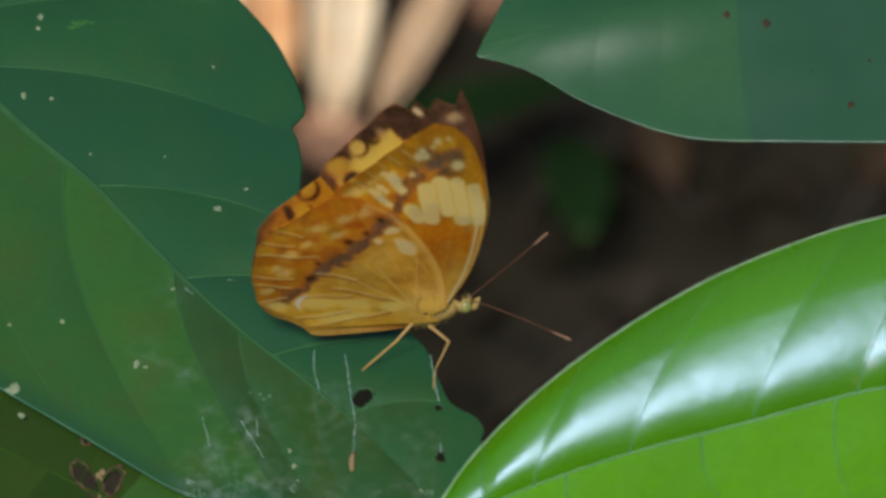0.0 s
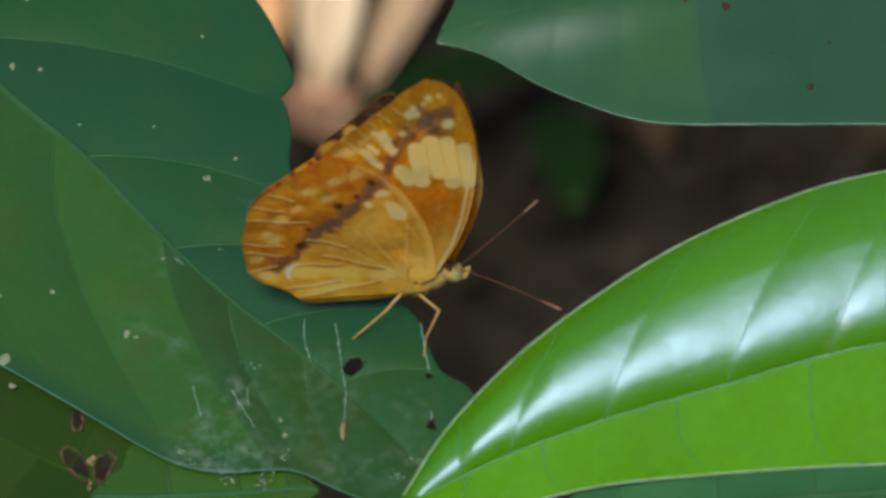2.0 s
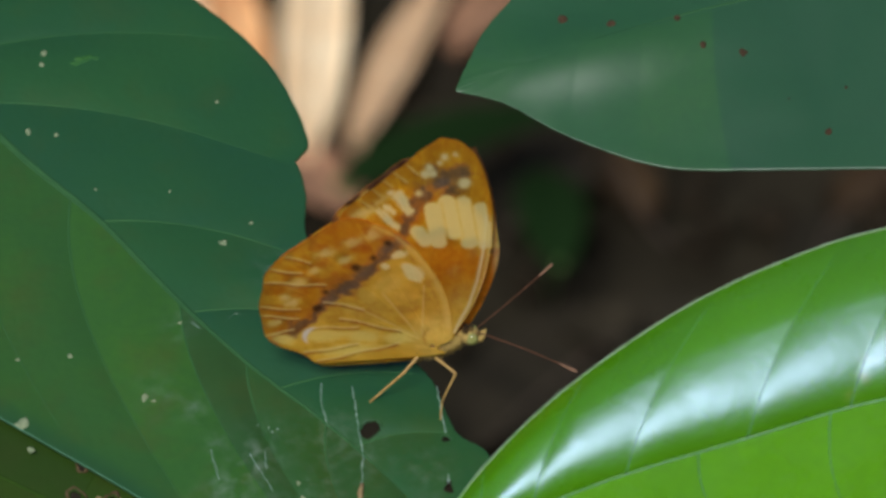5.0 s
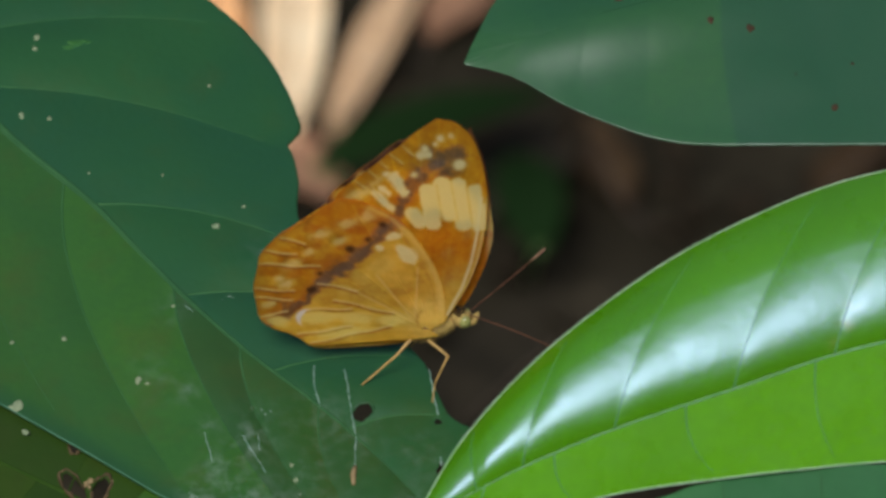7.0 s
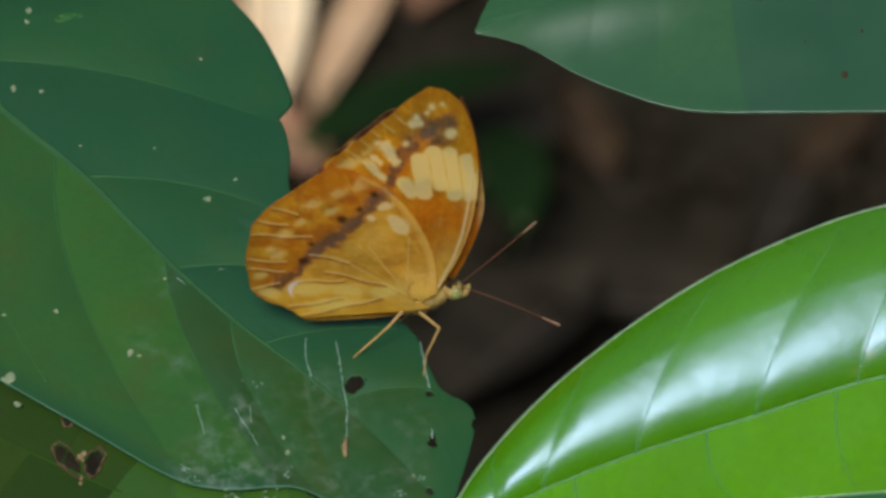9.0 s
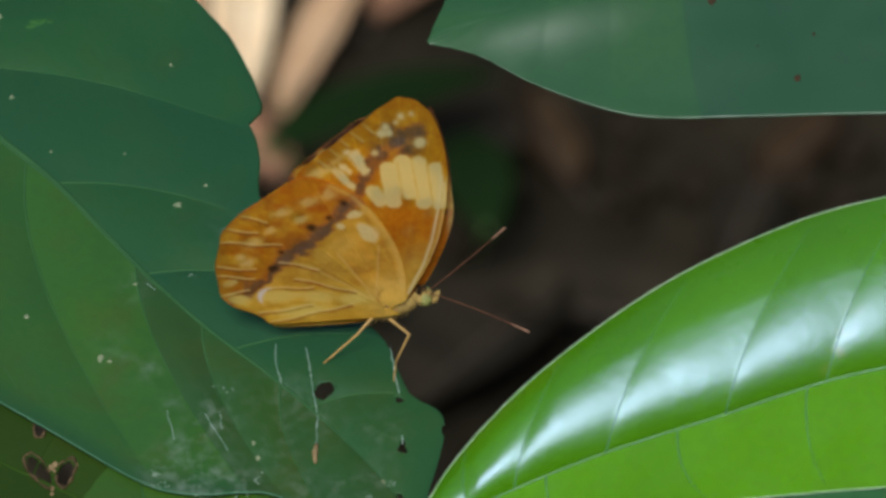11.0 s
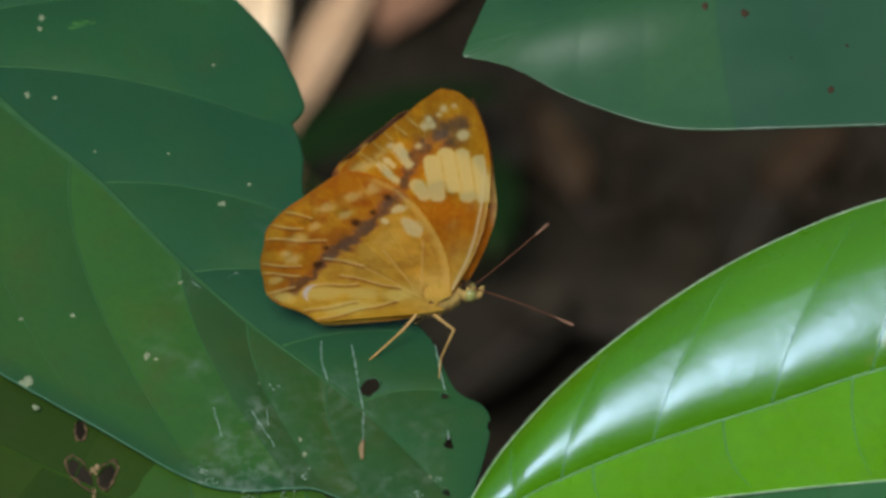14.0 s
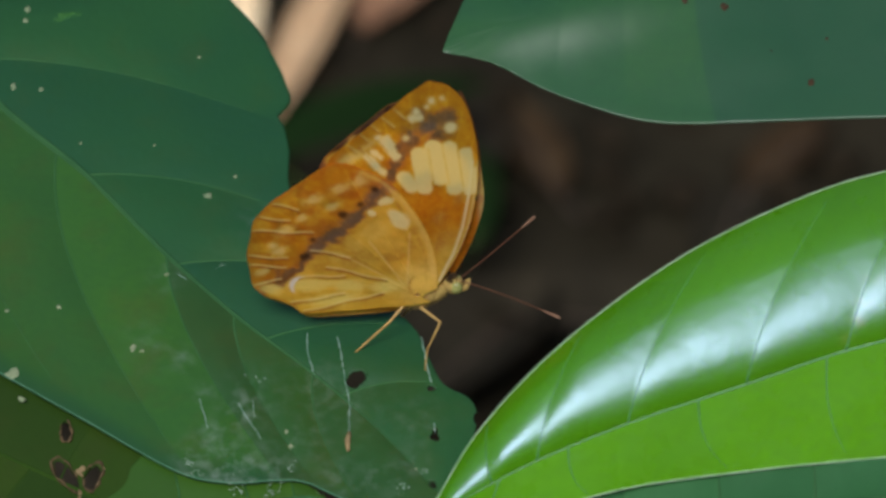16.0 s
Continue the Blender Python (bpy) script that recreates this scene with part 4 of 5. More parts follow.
def fore_under(u, v, r, th):
    wob = value_noise(u, v, 0.7, 13) - 0.5
    fine = value_noise(u, v, 2.2, 14) - 0.5
    col = ground_colour(u, v, (0.40, 0.160, 0.010), (0.55, 0.250, 0.020), 0.5, 15)
    col = lay(col, soft(v - 6.0 - 3 * wob, 1.3) * 0.7, (0.60, 0.370, 0.085))
    for c in ((1.0, 12.4, 2.0, 2.2, 0.85), (3.6, 11.4, 1.3, 2.4, 0.5), (0.2, 9.0, 1.5, 1.5, 0.6)):
        col = lay(col, blotch(u, v, *c[:4], 0, 0.3, 0.7 * wob) * c[4], (0.45, 0.165, 0.008))
    for c in ((2.4, 6.8, 1.7, 1.0), (2.0, 10.5, 0.8, 0.5), (4.4, 13.4, 0.9, 0.5)):
        col = lay(col, blotch(u, v, *c, 60, 0.35, 0.6 * fine) * 0.55, (0.40, 0.225, 0.060))
    # grey-brown cloud inside the tip, running down to the hindwing
    for c in ((1.0, 23.1, 2.0, 1.5, 20), (-1.2, 20.8, 1.5, 1.2, 40), (-2.7, 18.4, 0.75, 1.6, -25), (-3.5, 16.3, 0.6, 1.2, -20), (3.0, 24.3, 1.0, 1.1, 0), (1.8, 21.6, 1.4, 0.9, 30), (-0.2, 24.7, 0.8, 0.8, 0)):
        col = lay(col, blotch(u, v, *c, 0.22, 0.8 * wob + 0.6 * fine) * 0.88, (0.155, 0.094, 0.050))
    col = lay(col, blotch(u, v, 0.8, 22.8, 0.9, 0.6, 20, 0.4) * 0.6, (0.165, 0.125, 0.110))
    # cream band of cells, toothed below
    cream, pale = (0.82, 0.575, 0.235), (0.75, 0.555, 0.265)
    for c in ((-0.3, 19.2, 0.3, 14.6, 0.92), (1.3, 20.0, 2.1, 16.0, 1.02), (3.1, 20.0, 3.8, 14.6, 0.92), (4.9, 19.3, 5.4, 14.4, 0.78), (-2.0, 16.0, -1.1, 14.7, 0.82), (6.0, 17.2, 5.9, 14.1, 0.25)):
        col = lay(col, cell(u + 0.12 * fine, v + 0.25 * fine, *c, 0.06), cream)
    for a, b in (((0.7, 20.0), (1.4, 15.3)), ((2.3, 20.5), (3.1, 15.1)), ((4.0, 20.4), (4.7, 14.7))):
        col = lay(col, cell(u, v, *a, *b, 0.08, 0.07) * 0.8, (0.46, 0.24, 0.05))
    for c in ((-4.3, 20.7, -2.8, 18.9, 0.46), (-6.1, 18.8, -4.4, 16.7, 0.44), (-3.9, 21.1, -3.5, 20.5, 0.5), (-5.5, 19.6, -4.7, 18.8, 0.3)):
        col = lay(col, cell(u, v + 0.4 * fine, *c, 0.08) * 0.95, pale)
    for c in ((-8.1, 18.6, -7.0, 19.1, 0.55), (-9.1, 18.2, -8.3, 18.4, 0.40), (-6.5, 20.0, -5.6, 20.7, 0.25)):
        col = lay(col, cell(u, v + 0.5 * fine, *c, 0.2) * 0.6, (0.70, 0.47, 0.18))
    for a, b in (((-5.2, 21.5), (-3.9, 19.7)), ((-7.0, 20.0), (-5.6, 18.2)), ((-4.8, 21.8), (-4.3, 22.0))):
        col = lay(col, cell(u, v, *a, *b, 0.08, 0.07) * 0.7, (0.24, 0.12, 0.035))
    for c in ((3.2, 22.8, 0.62), (-0.6, 24.9, 0.42), (-1.0, 24.0, 0.46), (-0.2, 24.1, 0.36), (1.1, 26.4, 0.36), (-1.8, 21.3, 0.28), (2.3, 26.7, 0.2), (0.6, 25.6, 0.2), (-4.9, 21.4, 0.3)):
        col = lay(col, dot(u + 0.25 * fine, v + 0.15 * wob, *c, 0.11) * 0.92, pale)
    col = sector_tones(col, r, th, FORE_VEINS, 61, 0.07)
    # costal ribs: two pale threads along the leading edge
    lead = [(2.0, 1.7), (3.6, 5.3), (4.6, 9.0), (5.3, 13.4), (5.7, 18.2)]
    col = lay(col, stroke(u, v, lead, 0.10, 0.07) * 0.85, (0.86, 0.68, 0.38))
    col = lay(col, stroke(u - 0.28, v, lead, 0.07, 0.07) * 0.55, (0.26, 0.13, 0.03))
    col = lay(col, stroke(u - 0.62, v, lead, 0.10, 0.08) * 0.55, (0.78, 0.56, 0.26))
    for c in ((-4.6, 24.3, -3.1, 22.9), (-3.1, 25.3, -1.9, 24.0), (-7.0, 22.0, -6.1, 21.1), (-8.4, 20.5, -7.4, 19.6), (-5.7, 23.2, -4.8, 22.3)):
        col = lay(col, cell(u, v + 0.28, *c, 0.08, 0.07) * 0.5, (0.20, 0.09, 0.018))
        col = lay(col, cell(u, v, *c, 0.07, 0.07) * 0.7, (0.74, 0.50, 0.19))
    col = lay(col, soft(0.955 - r + 0.015 * wob, 0.012) * soft(-v + 16, 0.5) * 0.45, (0.36, 0.150, 0.015))
    return col


# raised outer vein ends and wing folds: pale ridge with its shadow painted beside it
HIND_SEAMS = ((-19.4, 8.8, -12.4, 8.4), (-19.7, 5.1, -15.3, 4.8), (-19.8, 3.8, -15.5, 3.5), (-19.3, 1.0, -16.1, 1.7), (-18.5, 10.7, -15.0, 10.1), (-16.8, 12.5, -14.0, 11.7),
              (-12.6, 6.0, -8.2, 5.0), (-10.8, 3.6, -4.0, 1.7), (-13.9, 2.1, -8.8, 2.3), (-14.9, -1.6, -8.9, -0.3), (-13.5, -2.8, -4.4, -0.1))


def hind_under(u, v, r, th):
    wob = value_noise(u, v, 0.55, 23) - 0.5
    fine = value_noise(u, v, 1.7, 29) - 0.5
    col = ground_colour(u, v, (0.50, 0.240, 0.026), (0.62, 0.345, 0.062), 0.45, 25)
    band = [(-3.9, 15.3), (-6.2, 12.5), (-8.2, 9.6), (-10.4, 7.7), (-12.2, 6.0), (-14.1, 3.0), (-16.5, 1.2), (-19.0, -0.8)]
    spine = np.interp(u, [p[0] for p in band[::-1]], [p[1] for p in band[::-1]])
    off = (spine - v) * 0.72                                     # distance from the dark band, + towards the body
    outer = soft(off + 0.1 + 0.8 * wob, 0.35)
    col = lay(col, outer * 0.95, (0.43, 0.185, 0.012))
    col = lay(col, outer * soft(0.50 - value_noise(u, v, 0.5, 31), 0.06) * 0.40, (0.60, 0.310, 0.045))
    col = lay(col, outer * soft(0.62 - value_noise(u, v, 0.8, 33), 0.05) * 0.45, (0.27, 0.100, 0.010))
    for c in ((-6.9, 15.7, 0.75, 0.65), (-9.3, 14.5, 0.85, 0.55), (-12.2, 13.1, 0.95, 0.5), (-15.5, 8.8, 0.9, 0.55), (-16.3, 5.7, 0.8, 0.45), (-16.9, 6.6, 0.5, 0.4), (-10.0, 12.2, 0.7, 0.4), (-13.6, 10.5, 0.6, 0.4), (-18.1, 2.9, 0.8, 0.4)):
        col = lay(col, blotch(u, v, *c, 25, 0.28, 0.7 * fine) * 0.7, (0.72, 0.490, 0.180))
    # smoky band and its dark spots
    col = lay(col, soft(np.abs(off + 0.4 + 0.8 * wob) - 0.85, 0.3) * 0.55, (0.29, 0.130, 0.028))
    col = lay(col, soft(np.abs(off + 0.1 + 1.0 * wob + 1.0 * fine) - 0.60, 0.16) * 0.85, (0.150, 0.092, 0.052))
    for c in ((-10.0, 7.9, 1.3, 0.55), (-5.4, 13.8, 1.0, 0.6), (-8.0, 10.5, 1.1, 0.6), (-12.1, 6.1, 1.0, 0.55)):
        col = lay(col, blotch(u, v, *c, 35, 0.25, 0.7 * fine) * 0.7, (0.150, 0.100, 0.066))
    for c in ((-4.0, 12.9, 0.85, 0.50, 20), (-2.3, 10.1, 1.15, 1.0, -30), (-3.0, 10.9, 0.9, 0.6, -40), (-5.7, 11.2, 0.4, 0.5, 60)):
        col = lay(col, blotch(u, v, *c, 0.10, 0.4 * fine) * 0.85, (0.78, 0.590, 0.265))
    for c in ((-5.5, 8.5, 1.5, 1.2, 30), (-7.8, 6.8, 0.9, 1.1, 30), (-9.6, 5.1, 0.8, 0.7, 0)):
        col = lay(col, blotch(u, v, *c, 0.15, 0.5 * fine) * 0.55, (0.66, 0.400, 0.090))
    for c in ((-5.3, 14.5, 0.36), (-7.0, 12.4, 0.34), (-9.0, 11.0, 0.50), (-12.4, 7.4, 0.30), (-13.5, 5.0, 0.46), (-13.0, 5.2, 0.28), (-4.4, 15.5, 0.22)):
        col = lay(col, dot(u + 0.2 * fine, v, *c, 0.13) * 0.95, (0.060, 0.024, 0.010))
    col = lay(col, stroke(u, v, [(-17.3, 1.1), (-15.7, 1.5), (-14.7, 2.4)], 0.20, 0.12) * 0.8, (0.15, 0.06, 0.016))
    # inner half: folds, soft streaks and pale cells below
    inner = soft(-off + 0.8, 0.3)
    grain = value_noise(u * 0.45 + v * 0.3, v - u * 0.12, 1.15, 73)
    col = col * (1 + inner[:, None] * 0.30 * (grain[:, None] - 0.55))
    for c in ((-6.0, 4.8, 1.7, 1.0, -20), (-8.2, 4.1, 1.2, 0.6, -15), (-3.2, 6.6, 1.2, 1.6, 20), (-10.1, 2.9, 1.2, 0.4, -10)):
        col = lay(col, blotch(u, v, *c, 0.4, 0.6 * fine) * 0.45, (0.48, 0.270, 0.055))
    for a, b in (((-1.8, 1.1), (-5.8, 7.3)), ((-2.0, 1.0), (-8.8, 5.3)), ((-1.5, 1.3), (-1.2, 8.5))):
        col = lay(col, cell(u, v, *a, *b, 0.07, 0.07) * 0.5, (0.28, 0.145, 0.030))
        col = lay(col, cell(u + 0.16, v + 0.1, *a, *b, 0.06, 0.06) * 0.5, (0.76, 0.52, 0.19))
    for c in ((-12.7, 1.0, 2.3, 0.95, 4), (-8.3, 0.9, 1.9, 0.85, 0), (-4.2, 0.8, 1.5, 0.8, 10), (-10.1, -1.1, 3.0, 0.75, 8), (-17.3, 0.4, 1.3, 0.7, -20)):
        col = lay(col, blotch(u, v, *c, 0.16, 0.3 * fine) * 0.72, (0.76, 0.530, 0.155))
    col = lay(col, arc(u, v, -13.5, 0.7, 1.35, 0.22, 95, 215) * 0.95, (0.66, 0.58, 0.53))
    col = lay(col, soft(np.hypot(u - 0.3, v - 1.2) - 3.0, 0.6) * 0.55, (0.64, 0.420, 0.125))
    # pale leading border over the forewing
    edge = [(-6.7, 16.9), (-4.4, 15.5), (-2.0, 12.8), (-0.2, 9.5), (1.0, 6.1), (1.3, 2.6)]
    col = lay(col, stroke(u, v, edge, 0.30, 0.16) * 0.55, (0.70, 0.450, 0.140))
    col = lay(col, stroke(u, v, [(p[0] - 0.75, p[1] - 0.3) for p in edge], 0.09, 0.09) * 0.55, (0.36, 0.185, 0.040))
    col = sector_tones(col, r, th, HIND_VEINS, 51, 0.09)
    for c in HIND_SEAMS:
        b = v + 0.10 * np.sin(u * 1.3 + c[1])
        col = lay(col, cell(u, b + 0.30, *c, 0.12, 0.07) * 0.75, (0.165, 0.078, 0.018))
        col = lay(col, cell(u, b, *c, 0.07, 0.06) * 0.65, (0.82, 0.60, 0.25))
    # the round shoulder where the wing joins the body
    col = lay(col, arc(u, v, 0.1, 1.1, 1.55, 0.13, 110, 235, 0.08) * 0.7, (0.20, 0.105, 0.030))
    col = lay(col, blotch(u, v, 0.2, 1.1, 1.3, 1.5, 0, 0.2) * 0.45, (0.64, 0.390, 0.080))
    col = lay(col, soft(0.975 - r, 0.008) * 0.45, (0.36, 0.15, 0.02))
    return col


FORE_LEAD = [(1.6, 0.6), (3.7, 4.4), (5.3, 9.0), (6.1, 13.4), (6.4, 18.2), (5.8, 22.8)]
FORE_INNER = [(-9.6, 14.2), (-6.4, 8.8), (-2.6, 2.2), (0.2, -0.4)]
# one forewing is whole, the other has a torn tip
FORE_WHOLE = FORE_LEAD + [(4.7, 26.4), (3.3, 28.1), (1.4, 29.0), (-0.1, 28.5), (-2.7, 26.1), (-5.1, 23.8), (-7.9, 21.1), (-10.6, 18.0)] + FORE_INNER
FORE_TORN = FORE_LEAD[:-2] + [(5.7, 17.5), (5.2, 21.6), (4.3, 25.3), (3.4, 27.8), (2.8, 28.9), (2.3, 26.9), (1.3, 27.2), (0.1, 27.5), (-0.8, 26.3), (-2.2, 27.3), (-2.8, 26.2), (-4.5, 27.1), (-5.7, 26.1), (-7.3, 24.4), (-9.2, 22.3), (-11.2, 20.1), (-12.3, 18.4), (-12.4, 17.0)] + FORE_INNER
HIND_RIM = [(1.8, 0.9), (1.7, 4.0), (1.0, 7.4), (-0.5, 10.8), (-3.2, 14.9), (-6.7, 17.3), (-10.3, 17.9), (-14.3, 14.9), (-16.7, 12.9), (-18.6, 11.0),
            (-19.5, 8.4), (-19.9, 4.8), (-19.5, 1.6), (-18.5, -0.3), (-16.2, -1.3), (-14.6, -2.2), (-13.4, -3.1), (-10.0, -2.9), (-3.4, -2.1), (1.0, -1.0)]
HIND_FAR = [(p[0] * 1.05, p[1] * 1.05) for p in HIND_RIM]


def wing(name, rim, base, upper, under, veins, side, layer, scallop, parent, label):
    """A wing standing in the x-z plane: two scaled faces 0.1 mm apart, raised veins, scalloped rim. side: -1 or +1."""
    ne, nr = (640, 150) if side < 0 else (560, 130)
    edge = spline(rim, ne)
    base = np.array(base)
    th = np.linspace(0, 1, ne)
    out = edge - base
    k = np.linspace(0, 1, ne)
    trim = 1 - scallop * (0.5 - 0.5 * np.cos(k * 2 * np.pi * 14)) * np.clip(np.sin(np.pi * np.clip((k - 0.32) / 0.5, 0, 1)), 0, 1)
    rr = np.linspace(0.02, 1, nr) ** 0.9
    uv = base + out[:, None, :] * rr[None, :, None] * (1 + (trim[:, None, None] - 1) * rr[None, :, None] ** 4)
    u, v = uv[..., 0].ravel(), uv[..., 1].ravel()
    r, ang = np.tile(rr, ne), np.repeat(th, nr)
    ridge = np.zeros(len(u))
    for a in veins:
        ridge = np.maximum(ridge, np.exp(-((ang - a) * (5 + 60 * r) / 0.22) ** 2 * 6) * (r > 0.05))
    belly = 0.35 * np.sin(np.pi * np.clip(v, 0, 30) / 30) + 0.03 * np.sin(ang * 40) * r ** 2 + 0.75 * np.exp(-((u - 0.4) / 3.6) ** 2 - ((v + 0.4) / 2.8) ** 2)
    y = side * (belly + layer)
    lift = 0.05 + 0.03 * ridge
    top = np.stack([u, y - side * lift, v], -1)
    bottom = np.stack([u, y + side * lift, v], -1)
    verts = np.vstack([top, bottom]) * MM
    n = ne * nr
    idx = np.arange(n).reshape(ne, nr)
    q = np.stack([idx[:-1, :-1], idx[1:, :-1], idx[1:, 1:], idx[:-1, 1:]], -1).reshape(-1, 4)
    faces = (q if side > 0 else q[:, ::-1]).tolist() + ((q[:, ::-1] if side > 0 else q) + n).tolist()
    loop = np.concatenate([idx[:, -1], idx[-1, ::-1], idx[::-1, 0], idx[0, :]])
    for a, b in zip(loop, np.roll(loop, -1)):
        if a != b:
            faces.append((int(a), int(b), int(b) + n, int(a) + n))
    ob = sheet_part(name, verts, faces, M_WING, parent, label)
    ob.data.materials.append(M_WING_UNDER)
    ob.data.polygons.foreach_set("material_index", [0] * len(q) + [1] * (len(faces) - len(q)))
    lines = np.zeros(len(u))
    for a in veins:
        lines = np.maximum(lines, np.exp(-((ang - a) / 0.0042) ** 2)) - 0.9 * np.exp(-((ang - a - 0.0095) / 0.0042) ** 2) * (lines < 0.5)
    lines = lines * np.clip((r - 0.60) * 5, 0, 1) * np.clip(0.35 + value_noise(u, v, 0.6, 47), 0, 1)
    vein_tone = 1 - 0.20 * ridge[:, None] * (r[:, None] > 0.1)
    mottle = 0.71 + 0.18 * value_noise(u, v, 4.5, 45)[:, None] + 0.18 * value_noise(u, v, 0.55, 41)[:, None] + 0.22 * value_noise(u, v, 1.9, 43)[:, None]
    cols = np.vstack([upper(u, v, r, ang) * 1.08 * vein_tone * mottle, under(u, v, r, ang) ** 1.25 * (1.42, 1.86, 2.25) * mottle * (1 + ridge[:, None] * 0.04 + (0.10 if layer else 0.22) * lines[:, None])])
    cols = cols / np.maximum(1, cols.max(1, keepdims=True) / 0.85)
    att = ob.data.color_attributes.new("pattern", 'FLOAT_COLOR', 'POINT')
    att.data.foreach_set("color", np.hstack([cols, np.ones((len(cols), 1))]).ravel())
    return ob


butterfly = tagged(new("butterfly"), "orange and brown butterfly with yellow wing bands on a leaf", "butterfly")
STANCE = SLOPE @ Matrix.Rotation(radians(-55), 4, 'X')
butterfly.matrix_basis = STANCE

WINGS = []
for side in (-1, 1):
    for name, rim, base, up_, un_, vs, layer, sc in (
            ("forewing", FORE_WHOLE if side < 0 else FORE_TORN, (0.6, 0.4), fore_upper, fore_under, FORE_VEINS, 0.0, 0.006),
            ("hindwing", HIND_RIM if side < 0 else HIND_FAR, (-0.2, -0.2), hind_upper, hind_under, HIND_VEINS, 0.20, 0.009)):
        w = wing(name, rim, base, up_, un_, vs, side, layer, sc, butterfly, "orange %s with dark and cream markings" % name)
        w.location = (0.0004 + 0.0002 * (side + 1), side * 0.35 * MM, 0)
        WINGS.append((w, side))

bm = bmesh.new()
blob(bm, Vector((0.2, 0, -0.9)) * MM, (3.3 * MM, 0.95 * MM, 1.55 * MM), Matrix.Rotation(radians(-16), 3, 'Y'), 28, 18, 0.03, 1)
hair = random.Random(11)
for k in range(460):
    a, q = hair.uniform(0, 2 * math.pi), hair.uniform(-1, 1)
    ring = math.sqrt(1 - q * q)
    out = Vector((q, ring * math.cos(a), ring * math.sin(a)))
    root = Vector((0.2, 0, -0.9)) + Matrix.Rotation(radians(-16), 3, 'Y') @ Vector((out.x * 3.2, out.y * 0.92, out.z * 1.5))
    way = (out + Vector((-0.9, 0, -0.3)) + Vector((hair.uniform(-0.4, 0.4), hair.uniform(-0.4, 0.4), hair.uniform(-0.4, 0.4)))).normalized()
    size = hair.uniform(0.3, 0.65)
    tube(bm, [root * MM, (root + way * size * 0.5) * MM, (root + way * size) * MM], [0.032 * MM, 0.026 * MM, 0.008 * MM], 3)
part("thorax", bm, M_BODY, butterfly, "furry tan thorax")
bm = bmesh.new()
n = 30
tube(bm, [Vector((-2.2 - 0.33 * k, 0, -0.55 - 0.01 * k)) * MM for k in range(n)],
     [(0.3 + 0.75 * math.sin(math.pi * (0.12 + 0.86 * k / n)) ** 0.6 + 0.06 * math.cos(k * 2.1)) * MM for k in range(n)], 14, 0.4, (0, 1, 0))
part("abdomen", bm, M_BACK, butterfly, "olive brown abdomen")
bm = bmesh.new()
blob(bm, Vector((4.0, 0, 0.5)) * MM, (1.25 * MM, 1.05 * MM, 1.05 * MM), None, 20, 14, 0.15, 2)
head = part("head", bm, M_BODY, butterfly)
bm = bmesh.new()
for k in range(90):
    a, q = hair.uniform(0, 2 * math.pi), hair.uniform(0.1, 1)
    root = Vector((3.9 + 0.7 * q * math.cos(a), 0.75 * q * math.sin(a), 1.25))
    tip = root + Vector((hair.uniform(-0.5, 0.1), hair.uniform(-0.25, 0.25), hair.uniform(0.5, 1.1)))
    tube(bm, [root * MM, (root.lerp(tip, 0.5) + Vector((-0.05, 0, 0.03))) * MM, tip * MM], [0.06 * MM, 0.05 * MM, 0.01 * MM], 3)
part("crest", bm, M_CREST, head, "dark brown hair tuft")
for side in (-1, 1):
    bm = bmesh.new()
    blob(bm, Vector((4.35, side * 0.72, 0.55)) * MM, (0.72 * MM, 0.55 * MM, 0.78 * MM), None, 18, 12)
    part("eye", bm, M_EYE, head, "pale greenish compound eye")
    bm = bmesh.new()
    tube(bm, [Vector((4.6, side * 0.4, 0.0)) * MM, Vector((5.4, side * 0.4, 0.4)) * MM, Vector((5.9, side * 0.35, 1.1)) * MM], [0.32 * MM, 0.38 * MM, 0.12 * MM], 8)
    part("palp", bm, M_BODY, head)


def antenna(tip, bend):
    a, b = Vector((4.9, 0.35 * (1 if tip[1] > 0 else -1), 1.3)), Vector(tip)
    pts = [a.lerp(b, k / 27) + Vector(bend) * math.sin(math.pi * k / 27) for k in range(28)]
    bm = bmesh.new()
    tube(bm, [p * MM for p in pts], [(0.075 + 0.010 * math.cos(k * 3.1)) * MM for k in range(28)], 7)
    ob = part("antenna", bm, M_ANTENNA, head, "thin brown antenna")
    bm = bmesh.new()
    way = (b - pts[-5]).normalized()
    tube(bm, [(pts[-5] + way * d) * MM for d in (0, 0.5, 1.1, 1.7, 2.1, 2.3)], [0.085 * MM, 0.11 * MM, 0.15 * MM, 0.18 * MM, 0.16 * MM, 0.05 * MM], 8)
    part("antenna_club", bm, M_CLUB, ob, "pale antenna tip")


antenna((13.0, 7.8, 4.2), (0, 0, -0.12))
antenna((15.7, -5.1, -0.3), (0, 0, 0.25))


def leg(points, label=""):
    """Femur, shin and foot as three tapered bars end to end."""
    pts = [Vector(p) * MM for p in points]
    bm = bmesh.new()
    line, radii = [], []
    for k, (a, b) in enumerate(zip(pts, pts[1:])):
        for j in range(8):
            f = j / 7
            line.append(a.lerp(b, f))
            radii.append(((0.21, 0.14, 0.09)[k] * (1 - f) + (0.14, 0.10, 0.06)[k] * f + (0.02 if j in (0, 7) else 0)) * MM)
    tube(bm, line, radii, 8)
    part("leg", bm, M_LEG, butterfly, label)


